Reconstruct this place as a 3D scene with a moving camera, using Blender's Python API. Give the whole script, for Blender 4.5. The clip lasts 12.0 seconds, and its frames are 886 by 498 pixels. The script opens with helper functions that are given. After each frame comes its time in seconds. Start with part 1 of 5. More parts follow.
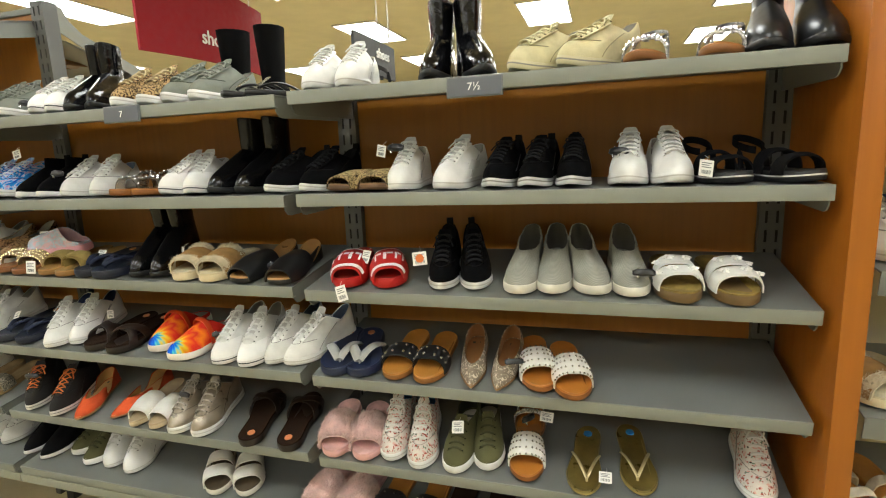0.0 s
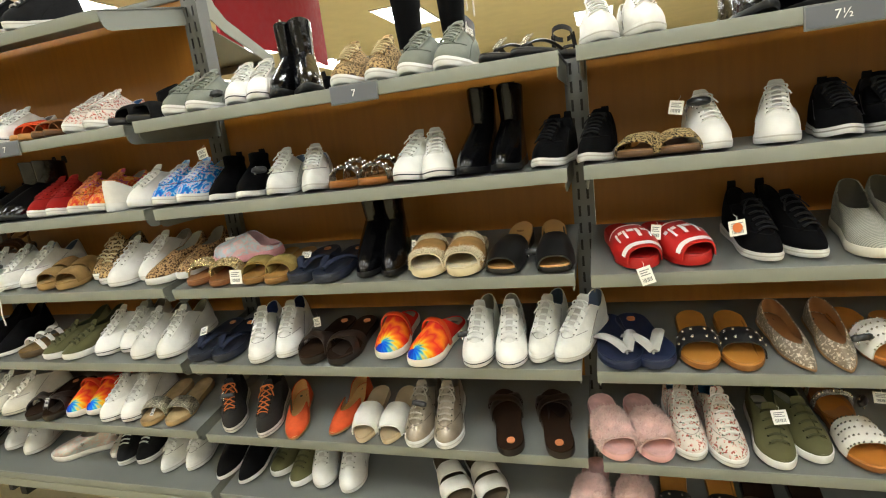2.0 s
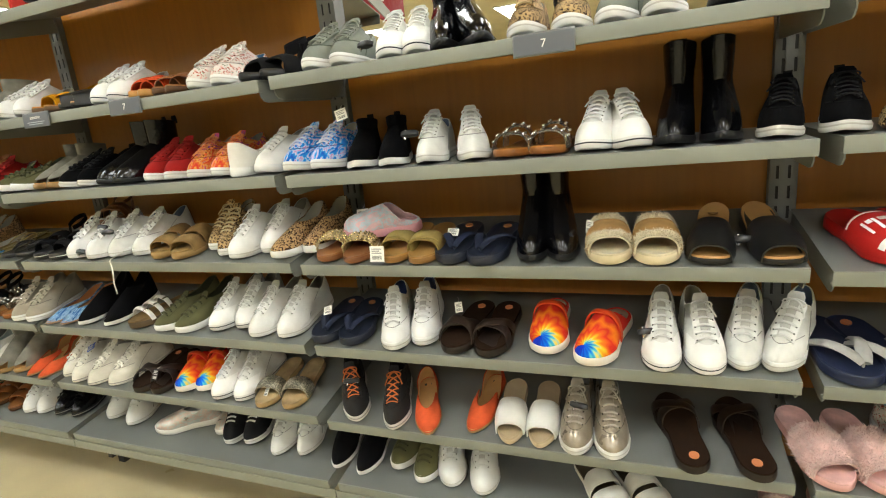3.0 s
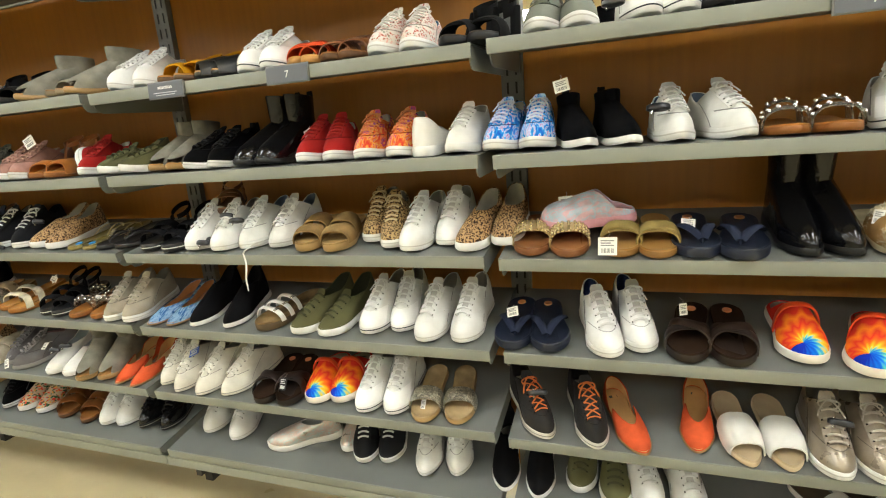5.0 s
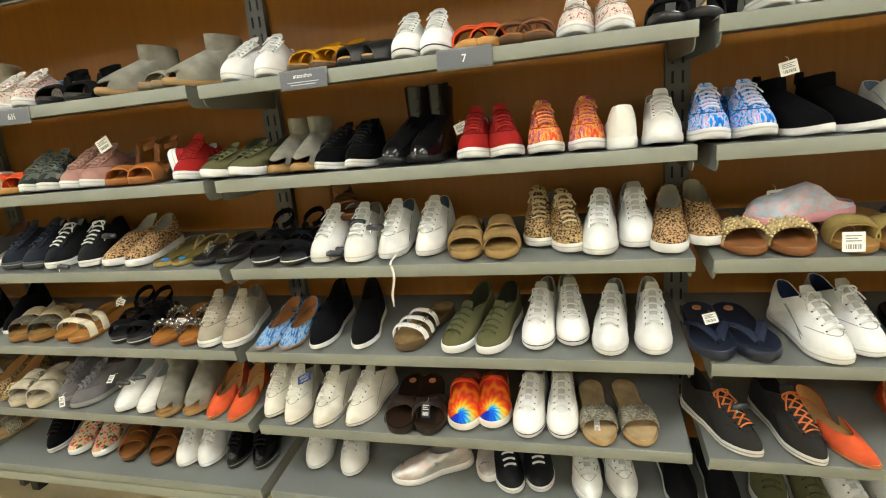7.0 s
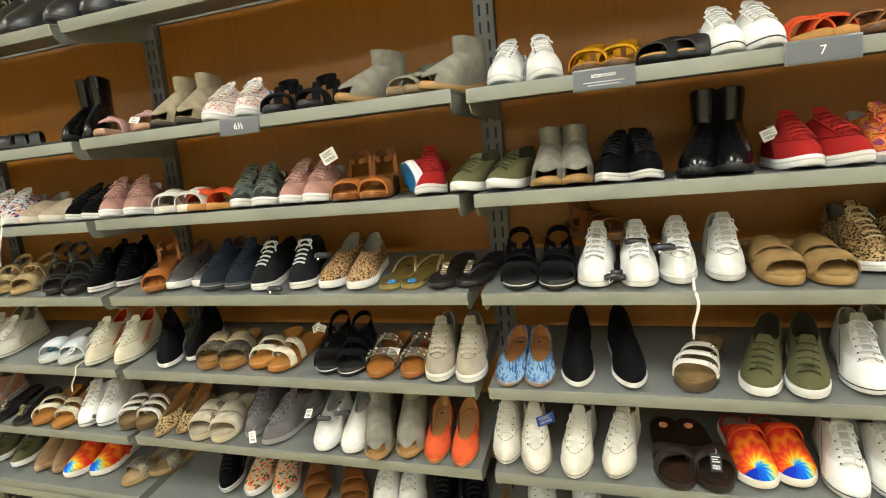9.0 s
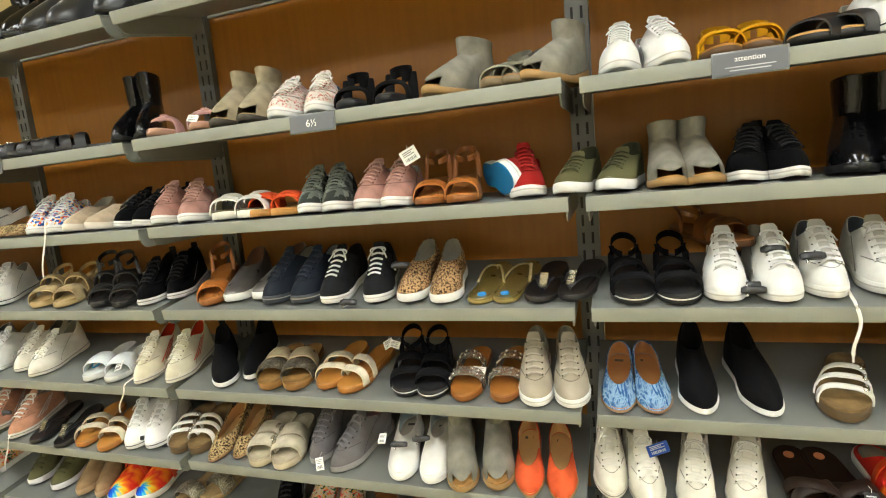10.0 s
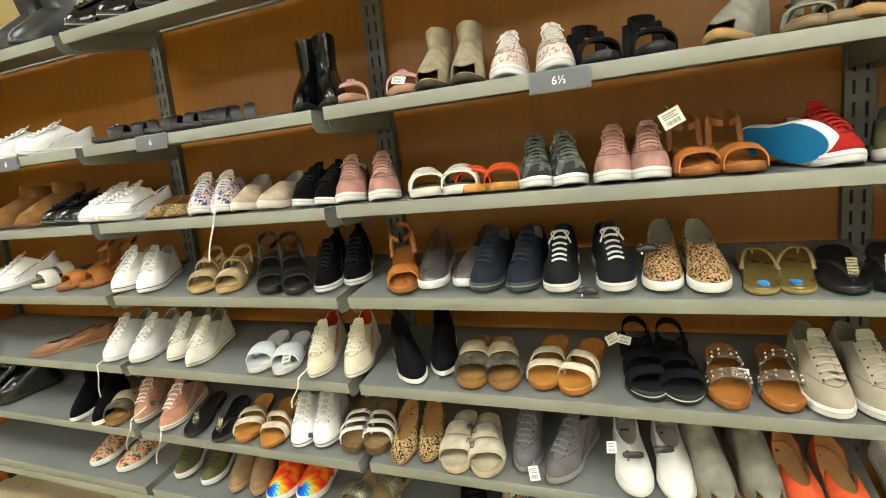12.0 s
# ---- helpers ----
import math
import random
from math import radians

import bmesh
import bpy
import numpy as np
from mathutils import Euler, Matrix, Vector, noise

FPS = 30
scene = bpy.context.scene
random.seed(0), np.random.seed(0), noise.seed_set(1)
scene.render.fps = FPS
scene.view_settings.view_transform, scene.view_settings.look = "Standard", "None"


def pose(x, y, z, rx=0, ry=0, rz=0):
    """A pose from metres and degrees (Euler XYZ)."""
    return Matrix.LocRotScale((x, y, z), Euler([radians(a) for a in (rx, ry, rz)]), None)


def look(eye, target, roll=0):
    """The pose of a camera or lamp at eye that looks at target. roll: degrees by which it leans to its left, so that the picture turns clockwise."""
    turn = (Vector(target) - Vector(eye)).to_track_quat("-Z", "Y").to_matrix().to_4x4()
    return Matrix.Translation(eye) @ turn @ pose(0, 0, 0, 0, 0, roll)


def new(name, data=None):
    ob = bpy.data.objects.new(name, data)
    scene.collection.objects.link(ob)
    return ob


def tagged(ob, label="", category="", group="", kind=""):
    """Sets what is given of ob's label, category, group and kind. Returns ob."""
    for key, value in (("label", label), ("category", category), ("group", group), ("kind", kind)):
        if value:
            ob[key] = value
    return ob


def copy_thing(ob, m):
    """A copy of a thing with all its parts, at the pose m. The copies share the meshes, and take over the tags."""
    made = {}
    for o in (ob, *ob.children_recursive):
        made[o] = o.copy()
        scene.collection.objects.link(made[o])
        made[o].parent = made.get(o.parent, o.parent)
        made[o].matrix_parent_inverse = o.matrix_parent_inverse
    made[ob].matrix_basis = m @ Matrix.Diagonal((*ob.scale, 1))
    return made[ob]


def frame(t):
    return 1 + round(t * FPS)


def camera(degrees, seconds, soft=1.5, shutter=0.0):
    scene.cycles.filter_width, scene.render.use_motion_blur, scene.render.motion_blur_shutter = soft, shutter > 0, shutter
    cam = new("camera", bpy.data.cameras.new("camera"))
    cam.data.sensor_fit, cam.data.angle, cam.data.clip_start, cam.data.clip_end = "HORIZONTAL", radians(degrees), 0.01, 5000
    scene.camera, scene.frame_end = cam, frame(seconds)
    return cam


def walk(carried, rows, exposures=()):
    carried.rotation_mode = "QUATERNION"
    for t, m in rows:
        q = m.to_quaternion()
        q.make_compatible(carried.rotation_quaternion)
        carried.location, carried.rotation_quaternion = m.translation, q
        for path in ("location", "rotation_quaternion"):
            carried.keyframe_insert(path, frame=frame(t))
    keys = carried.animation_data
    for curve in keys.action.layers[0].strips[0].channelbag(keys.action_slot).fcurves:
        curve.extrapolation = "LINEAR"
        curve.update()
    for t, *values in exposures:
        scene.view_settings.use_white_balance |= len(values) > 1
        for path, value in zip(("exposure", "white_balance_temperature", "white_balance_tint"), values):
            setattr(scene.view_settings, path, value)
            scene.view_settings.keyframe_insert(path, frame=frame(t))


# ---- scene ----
cam = camera(80.9, 12.0, soft=1.1)
PATH = [
    (0, (0.769, -1.545, 1.274), (0.188, 0.336, 0.922), -2.3),
    (0.5, (0.597, -1.479, 1.291), (-0.056, 0.383, 0.967), -5.6),
    (1, (0.424, -1.431, 1.289), (-0.303, 0.389, 0.888), -4.6),
    (1.5, (0.24, -1.49, 1.283), (-0.405, 0.359, 0.877), -6.8),
    (2, (0.06, -1.579, 1.281), (-0.545, 0.285, 0.881), -7.1),
    (2.5, (-0.11, -1.559, 1.278), (-0.811, 0.263, 0.843), -6.0),
    (3, (-0.308, -1.514, 1.288), (-1.044, 0.284, 0.815), -5.9),
    (3.2, (-0.364, -1.504, 1.279), (-1.092, 0.295, 0.796), -5.3),
    (4.8, (-0.839, -1.569, 1.256), (-1.494, 0.267, 0.809), -4.0),
    (5, (-0.909, -1.553, 1.262), (-1.579, 0.276, 0.808), -4.6),
    (5.5, (-1.075, -1.519, 1.272), (-1.758, 0.313, 0.852), -4.9),
    (6, (-1.2, -1.518, 1.268), (-1.795, 0.344, 0.842), -4.5),
    (6.5, (-1.346, -1.541, 1.268), (-1.873, 0.34, 0.837), -5.5),
    (7, (-1.473, -1.575, 1.26), (-1.996, 0.308, 0.835), -5.2),
    (7.5, (-1.643, -1.55, 1.259), (-2.326, 0.282, 0.833), -5.4),
    (7.7, (-1.758, -1.552, 1.27), (-2.47, 0.275, 0.877), -5.3),
    (9.5, (-2.209, -1.597, 1.257), (-2.803, 0.29, 0.962), -5.0),
    (10, (-2.356, -1.518, 1.272), (-3.002, 0.352, 0.985), -5.4),
    (10.5, (-2.465, -1.451, 1.268), (-3.218, 0.374, 0.944), -4.7),
    (11, (-2.587, -1.446, 1.267), (-3.373, 0.364, 0.939), -3.5),
    (11.5, (-2.761, -1.487, 1.278), (-3.529, 0.338, 0.994), -5.4),
    (12, (-2.877, -1.516, 1.273), (-3.639, 0.305, 0.956), -5.7),
]
walk(cam, [(t, look(eye, target, roll)) for t, eye, target, roll in PATH],
     exposures=[(0, -0.50), (2.5, -0.34), (5, -0.17), (7.5, -0.1), (9.5, 0.04), (12, 0.17)])

# ---------------------------------------------------------------- world and light
world = bpy.data.worlds.new("store_world")
world.use_nodes = True
world.node_tree.nodes["Background"].inputs[0].default_value = (1.0, 0.96, 0.88, 1)
world.node_tree.nodes["Background"].inputs[1].default_value = 0.02
scene.world = world
CEILING = 3.05
LAMP_POWER = 23.0


# ---------------------------------------------------------------- materials
def lin(h):
    c = [int(h[i:i + 2], 16) / 255 for i in (0, 2, 4)]
    return tuple(v / 12.92 if v <= 0.04045 else ((v + 0.055) / 1.055) ** 2.4 for v in c)


MATS = {}


def ramp_node(nt, stops, kind="LINEAR"):
    r = nt.nodes.new("ShaderNodeValToRGB")
    r.color_ramp.interpolation = kind
    while len(r.color_ramp.elements) < len(stops):
        r.color_ramp.elements.new(0.5)
    for e, (p, c) in zip(r.color_ramp.elements, stops):
        e.position, e.color = p, (*c, 1)
    return r


def mat(hexcol, finish="canvas", pattern="", second="000000"):
    """A surface by its colour, its finish and, where it has one, its printed pattern."""
    key = (hexcol, finish, pattern, second)
    if key in MATS:
        return MATS[key]
    m = bpy.data.materials.new("_".join(k for k in key if k))
    m.use_nodes = True
    nt = m.node_tree
    b = nt.nodes["Principled BSDF"]
    N, L = nt.nodes.new, nt.links.new
    rough, spec, metal, bscale, bstr, var = {
        "canvas": (0.85, 0.2, 0, 900, 0.35, 0.10), "knit": (0.95, 0.08, 0, 420, 0.6, 0.15), "leather": (0.42, 0.5, 0, 260, 0.18, 0.08),
        "suede": (0.95, 0.15, 0, 500, 0.4, 0.22), "rubber": (0.5, 0.45, 0, 120, 0.06, 0.06), "patent": (0.11, 0.42, 0, 42, 0.55, 0.04),
        "wellie": (0.33, 0.5, 0, 60, 0.05, 0.06), "cork": (0.85, 0.3, 0, 350, 0.5, 0.35), "fur": (1.0, 0.1, 0, 160, 1.0, 0.18), "metal": (0.25, 0.5, 1, 60, 0.05, 0.05),
        "foil": (0.30, 0.5, 0.45, 200, 0.3, 0.2), "glitter": (0.3, 0.6, 0.6, 700, 1.0, 0.5), "paper": (0.7, 0.3, 0, 90, 0.03, 0.03),
        "plastic": (0.3, 0.5, 0, 60, 0.03, 0.04), "steel": (0.48, 0.45, 0.0, 500, 0.05, 0.10), "wood": (0.40, 0.36, 0, 40, 0.06, 0.0),
        "jute": (0.95, 0.2, 0, 300, 0.9, 0.3), "clear": (0.12, 0.5, 0, 60, 0.02, 0.02), "floor": (0.32, 0.45, 0, 30, 0.02, 0.10),
        "wall": (0.9, 0.2, 0, 300, 0.1, 0.05)}[finish]
    tc = N("ShaderNodeTexCoord")
    base, two = lin(hexcol), lin(second)
    big = N("ShaderNodeTexNoise")
    big.inputs["Scale"].default_value, big.inputs["Detail"].default_value = 22 if finish not in ("floor", "wall", "steel") else 3.5, 5
    L(tc.outputs["Object"], big.inputs["Vector"])
    fine = N("ShaderNodeTexNoise")
    fine.inputs["Scale"].default_value, fine.inputs["Detail"].default_value = bscale, 3
    L(tc.outputs["Object"], fine.inputs["Vector"])
    col = None
    if pattern == "leopard":
        warp = N("ShaderNodeMix"); warp.data_type = "VECTOR"; warp.inputs[0].default_value = 0.016
        wn = N("ShaderNodeTexNoise"); wn.inputs["Scale"].default_value = 90
        L(tc.outputs["Object"], wn.inputs["Vector"]); L(tc.outputs["Object"], warp.inputs[4]); L(wn.outputs["Color"], warp.inputs[5])
        v = N("ShaderNodeTexVoronoi"); v.inputs["Scale"].default_value = 195
        L(warp.outputs[1], v.inputs["Vector"])
        r = ramp_node(nt, [(0, tuple(c * 0.5 for c in base)), (0.12, two), (0.45, two), (0.50, base)])
        L(v.outputs["Distance"], r.inputs[0]); col = r.outputs[0]
    elif pattern in ("floral", "camo", "snake", "multi"):
        v = N("ShaderNodeTexVoronoi"); v.inputs["Scale"].default_value = {"floral": 230, "camo": 55, "snake": 270, "multi": 160}[pattern]
        warp = N("ShaderNodeTexNoise"); warp.inputs["Scale"].default_value = 60
        mx = N("ShaderNodeMix"); mx.data_type = "VECTOR"; mx.inputs[0].default_value = 0.02
        L(tc.outputs["Object"], warp.inputs["Vector"]); L(tc.outputs["Object"], mx.inputs[4]); L(warp.outputs["Color"], mx.inputs[5])
        L(mx.outputs[1], v.inputs["Vector"])
        stops = {"floral": [(0, base), (0.38, base), (0.52, two), (0.63, (0.72, 0.42, 0.36)), (0.74, (0.22, 0.27, 0.20)), (0.80, base)],
                 "camo": [(0, base), (0.4, two), (0.6, tuple(c * 1.7 for c in base)), (0.75, two)],
                 "snake": [(0, two), (0.45, base), (0.6, tuple(min(1, c * 1.4) for c in base)), (0.72, two)],
                 "multi": [(0, base), (0.3, (0.75, 0.08, 0.05)), (0.45, (0.8, 0.4, 0.08)), (0.55, base), (0.65, two), (0.8, base)]}[pattern]
        sp = N("ShaderNodeSeparateColor"); L(v.outputs["Color"], sp.inputs[0])
        r = ramp_node(nt, stops, "CONSTANT"); L(sp.outputs[0], r.inputs[0]); col = r.outputs[0]
    elif pattern in ("tiedye", "swirl", "flame", "sky"):
        sx = N("ShaderNodeSeparateXYZ"); L(tc.outputs["Object"], sx.inputs[0])
        if pattern == "tiedye":
            at = N("ShaderNodeMath"); at.operation = "ARCTAN2"
            ax = N("ShaderNodeMath"); ax.operation = "ADD"; ax.inputs[1].default_value = 0.012; L(sx.outputs[0], ax.inputs[0])
            ay = N("ShaderNodeMath"); ay.operation = "ADD"; ay.inputs[1].default_value = -0.028; L(sx.outputs[1], ay.inputs[0])
            L(ay.outputs[0], at.inputs[0]); L(ax.outputs[0], at.inputs[1])
            rr = N("ShaderNodeMath"); rr.operation = "MULTIPLY_ADD"; rr.inputs[1].default_value = 0.12; L(at.outputs[0], rr.inputs[0])
            ln = N("ShaderNodeVectorMath"); ln.operation = "LENGTH"
            cb = N("ShaderNodeCombineXYZ"); L(ax.outputs[0], cb.inputs[0]); L(ay.outputs[0], cb.inputs[1]); L(cb.outputs[0], ln.inputs[0])
            k = N("ShaderNodeMath"); k.operation = "MULTIPLY_ADD"; k.inputs[1].default_value = 6.0; k.inputs[2].default_value = 0.14
            L(ln.outputs["Value"], k.inputs[0]); L(k.outputs[0], rr.inputs[2])
            sn = N("ShaderNodeMath"); sn.operation = "SINE"
            sm = N("ShaderNodeMath"); sm.operation = "MULTIPLY"; sm.inputs[1].default_value = 17; L(at.outputs[0], sm.inputs[0]); L(sm.outputs[0], sn.inputs[0])
            sa = N("ShaderNodeMath"); sa.operation = "MULTIPLY_ADD"; sa.inputs[1].default_value = 0.035; L(sn.outputs[0], sa.inputs[0]); L(rr.outputs[0], sa.inputs[2])
            nz = N("ShaderNodeMath"); nz.operation = "MULTIPLY_ADD"; nz.inputs[1].default_value = 0.30
            L(big.outputs[0], nz.inputs[0]); L(sa.outputs[0], nz.inputs[2])
            r = ramp_node(nt, [(0.18, (0.005, 0.03, 0.45)), (0.36, (0.0, 0.16, 0.75)), (0.45, (0.1, 0.55, 0.6)), (0.53, (0.9, 0.62, 0.03)), (0.64, (0.9, 0.2, 0.01)), (0.78, (0.75, 0.03, 0.02)), (0.9, (0.9, 0.22, 0.01)), (1.0, (0.7, 0.03, 0.02))])
            L(nz.outputs[0], r.inputs[0]); col = r.outputs[0]
        else:
            wv = N("ShaderNodeTexNoise"); wv.inputs["Scale"].default_value = 30; wv.inputs["Distortion"].default_value = 1.6
            mq = N("ShaderNodeMapping"); mq.inputs["Scale"].default_value = (2.4, 0.7, 1.2); L(tc.outputs["Object"], mq.inputs[0])
            L(mq.outputs[0], wv.inputs["Vector"])
            stops = {"swirl": [(0.3, (0.01, 0.10, 0.55)), (0.44, (0.02, 0.32, 0.75)), (0.49, (0.6, 0.75, 0.9)), (0.53, (0.55, 0.10, 0.35)), (0.56, (0.5, 0.7, 0.9)), (0.64, (0.01, 0.22, 0.7))],
                     "flame": [(0.3, (0.65, 0.04, 0.03)), (0.42, (0.75, 0.16, 0.03)), (0.5, (0.8, 0.42, 0.10)), (0.55, (0.7, 0.06, 0.10)), (0.61, (0.20, 0.07, 0.30)), (0.68, (0.75, 0.2, 0.04))],
                     "sky": [(0.35, base), (0.5, two), (0.62, base)]}[pattern]
            r = ramp_node(nt, stops); L(wv.outputs[0], r.inputs[0]); col = r.outputs[0]
    elif pattern == "stripe":
        w = N("ShaderNodeTexWave"); w.bands_direction = "Y"; w.inputs["Scale"].default_value = 70
        L(tc.outputs["Object"], w.inputs["Vector"])
        r = ramp_node(nt, [(0.35, base), (0.6, two)]); L(w.outputs[0], r.inputs[0]); col = r.outputs[0]
    elif finish == "wood":
        mp = N("ShaderNodeMapping"); mp.inputs["Scale"].default_value = (16, 16, 0.5) if pattern != "flat" else (0.9, 14, 14)
        L(tc.outputs["Object"], mp.inputs[0])
        g = N("ShaderNodeTexNoise"); g.inputs["Scale"].default_value, g.inputs["Detail"].default_value = 3.4, 9
        L(mp.outputs[0], g.inputs["Vector"])
        r = ramp_node(nt, [(0.25, tuple(c * 0.91 for c in base)), (0.5, base), (0.75, tuple(c * 1.08 for c in base))])
        L(g.outputs[0], r.inputs[0]); col = r.outputs[0]
    elif finish == "glitter":
        v = N("ShaderNodeTexVoronoi"); v.inputs["Scale"].default_value = 420
        L(tc.outputs["Object"], v.inputs["Vector"])
        sp = N("ShaderNodeSeparateColor"); L(v.outputs["Color"], sp.inputs[0])
        r = ramp_node(nt, [(0, tuple(c * 0.3 for c in base)), (0.5, base), (1, tuple(min(1, c * 1.8) for c in base))])
        L(sp.outputs[0], r.inputs[0]); col = r.outputs[0]
    vary = N("ShaderNodeMix"); vary.data_type = "RGBA"; vary.blend_type = "MULTIPLY"; vary.inputs[0].default_value = 1.0
    vr = ramp_node(nt, [(0.3, (1 - 2 * var,) * 3), (0.7, (1, 1, 1))]); L(big.outputs[0], vr.inputs[0])
    if col:
        L(col, vary.inputs[6])
    else:
        vary.inputs[6].default_value = (*base, 1)
    L(vr.outputs[0], vary.inputs[7])
    L(vary.outputs[2], b.inputs["Base Color"])
    rr = ramp_node(nt, [(0.3, (max(0.03, rough * 0.85),) * 3), (0.7, (min(1, rough * 1.12),) * 3)])
    L(big.outputs[0], rr.inputs[0]); L(rr.outputs[0], b.inputs["Roughness"])
    b.inputs["Specular IOR Level"].default_value, b.inputs["Metallic"].default_value = spec, metal
    if finish == "fur":
        b.inputs["Sheen Weight"].default_value = 0.15
    if finish == "clear":
        b.inputs["Transmission Weight"].default_value = 0.9
    bump = N("ShaderNodeBump"); bump.inputs["Strength"].default_value, bump.inputs["Distance"].default_value = bstr, 0.0035 if finish == "patent" else 0.0012
    L(fine.outputs[0], bump.inputs["Height"]); L(bump.outputs[0], b.inputs["Normal"])
    MATS[key] = m
    return m


def glow(name, colour, strength):
    m = bpy.data.materials.new(name)
    m.use_nodes = True
    b = m.node_tree.nodes["Principled BSDF"]
    b.inputs["Emission Color"].default_value, b.inputs["Emission Strength"].default_value = (*colour, 1), strength
    return m


# ---------------------------------------------------------------- mesh tools
class Shape:
    """Gathers grids, tubes and boxes into one mesh."""

    def __init__(self):
        self.v, self.f, self.n = [], [], 0

    def add(self, pts, faces):
        self.v.append(np.asarray(pts, float))
        self.f += [tuple(i + self.n for i in face) for face in faces]
        self.n += len(pts)

    def grid(self, P, wrap_u=False, wrap_v=False, cap=False, keep=None):
        a, b = P.shape[:2]
        faces = [(i * b + j, ((i + 1) % a) * b + j, ((i + 1) % a) * b + (j + 1) % b, i * b + (j + 1) % b)
                 for i in range(a if wrap_u else a - 1) for j in range(b if wrap_v else b - 1) if keep is None or keep(i, j)]
        if cap:
            faces += [tuple(range(b)), tuple(range((a - 1) * b, a * b))[::-1]]
        self.add(P.reshape(-1, 3), faces)
        return self

    def tube(self, pts, r, sides=6, flat=1.0):
        pts = np.asarray(pts, float)
        t = np.gradient(pts, axis=0)
        t /= np.linalg.norm(t, axis=1)[:, None] + 1e-9
        up = np.where(np.abs(t[:, 2:3]) > 0.9, [[0, 1.0, 0]], [[0, 0, 1.0]])
        a = np.cross(t, up); a /= np.linalg.norm(a, axis=1)[:, None] + 1e-9
        c = np.cross(a, t)
        q = np.arange(sides) * 2 * math.pi / sides
        P = pts[:, None] + r * (np.cos(q)[None, :, None] * a[:, None] + flat * np.sin(q)[None, :, None] * c[:, None])
        return self.grid(P, wrap_v=True, cap=True)

    def box(self, x0, x1, y0, y1, z0, z1, bev=0.0):
        if bev <= 0:
            p = [(x, y, z) for x in (x0, x1) for y in (y0, y1) for z in (z0, z1)]
            self.add(p, [(0, 1, 3, 2), (4, 6, 7, 5), (0, 4, 5, 1), (2, 3, 7, 6), (0, 2, 6, 4), (1, 5, 7, 3)])
            return self
        bm = bmesh.new()
        bmesh.ops.create_cube(bm, size=1, matrix=Matrix.LocRotScale(((x0 + x1) / 2, (y0 + y1) / 2, (z0 + z1) / 2), None, (x1 - x0, y1 - y0, z1 - z0)))
        bmesh.ops.bevel(bm, geom=bm.edges[:], offset=bev, segments=2, affect="EDGES", profile=0.5)
        bm.verts.ensure_lookup_table()
        self.add([v.co[:] for v in bm.verts], [[v.index for v in f.verts] for f in bm.faces])
        bm.free()
        return self

    def mesh(self, name, material, smooth=True):
        me = bpy.data.meshes.new(name)
        me.from_pydata(np.concatenate(self.v).tolist(), [], self.f)
        bm = bmesh.new()
        bm.from_mesh(me)
        bmesh.ops.recalc_face_normals(bm, faces=bm.faces)
        bm.to_mesh(me)
        bm.free()
        me.materials.append(material)
        if smooth:
            me.shade_smooth()
            me.set_sharp_from_angle(angle=radians(42))
        return me


def part(name, shape, material, parent, label="", smooth=True):
    ob = new(name, shape.mesh(name, material, smooth))
    ob.parent = parent
    if label:
        ob["label"] = label
    return ob


def thing(name, label, category, m=None, group="", kind=""):
    ob = tagged(new(name), label, category, group, kind)
    if m is not None:
        ob.matrix_basis = m
    return ob


def offset(P, d, c=None):
    """The grid moved along its normals, away from c."""
    n = np.cross(np.gradient(P, axis=0), np.gradient(P, axis=1))
    n /= np.linalg.norm(n, axis=2)[:, :, None] + 1e-9
    c = P.mean((0, 1)) - (0, 0, 0.03) if c is None else np.asarray(c)
    if ((P - c) * n).sum() < 0:
        n = -n
    return P + d * n


# ---------------------------------------------------------------- shoes
NP = 44
PHI = np.arange(NP) * 2 * math.pi / NP
U = (1 + np.cos(PHI)) / 2


def half_width(u, W, toe):
    w = np.interp(u, [0, 0.2, 0.42, 0.7, 0.86, 1], [0.74, 0.76, 0.72, 1.0, 0.97, 0.9]) * W / 2
    ue, (ut, p, q) = 0.15, {"round": (0.33, 2.35, 0.5), "point": (0.5, 1.5, 0.75), "square": (0.16, 2.6, 0.4), "almond": (0.42, 2.0, 0.54)}[toe]
    a, b = np.clip(1 - u / ue, 0, 1), np.clip((u - 1 + ut) / ut, 0, 1)
    return w * np.sqrt(1 - a ** 2 + 1e-9) * (1 - b ** p + 1e-9) ** q


def centre(u, side):
    return side * (0.020 * (u - 0.45) ** 2 - 0.010 * np.clip(u - 0.6, 0, 1))


def ring(o, side, scale=1.0, z=0.0, phi=PHI):
    u = (1 + np.cos(phi)) / 2
    x = centre(u, side) + np.sign(np.sin(phi)) * half_width(u, o["W"], o["toe"]) * scale
    y = o["L"] * (0.5 + (0.5 - u) * (1 - (1 - scale) * 0.4))
    return np.stack([x, y, np.broadcast_to(z, u.shape)], -1)


def spring(o, u):
    return o["spring"] * np.clip((u - 0.7) / 0.3, 0, 1) ** 2


def sole_top(o, u):
    return np.interp(u, [0, 0.35, 0.6, 1], [o["heel"], o["heel"] * 0.96 + o["sole"] * 0.04 if o["wedge"] else o["sole"], o["sole"], o["sole"]]) + spring(o, u)


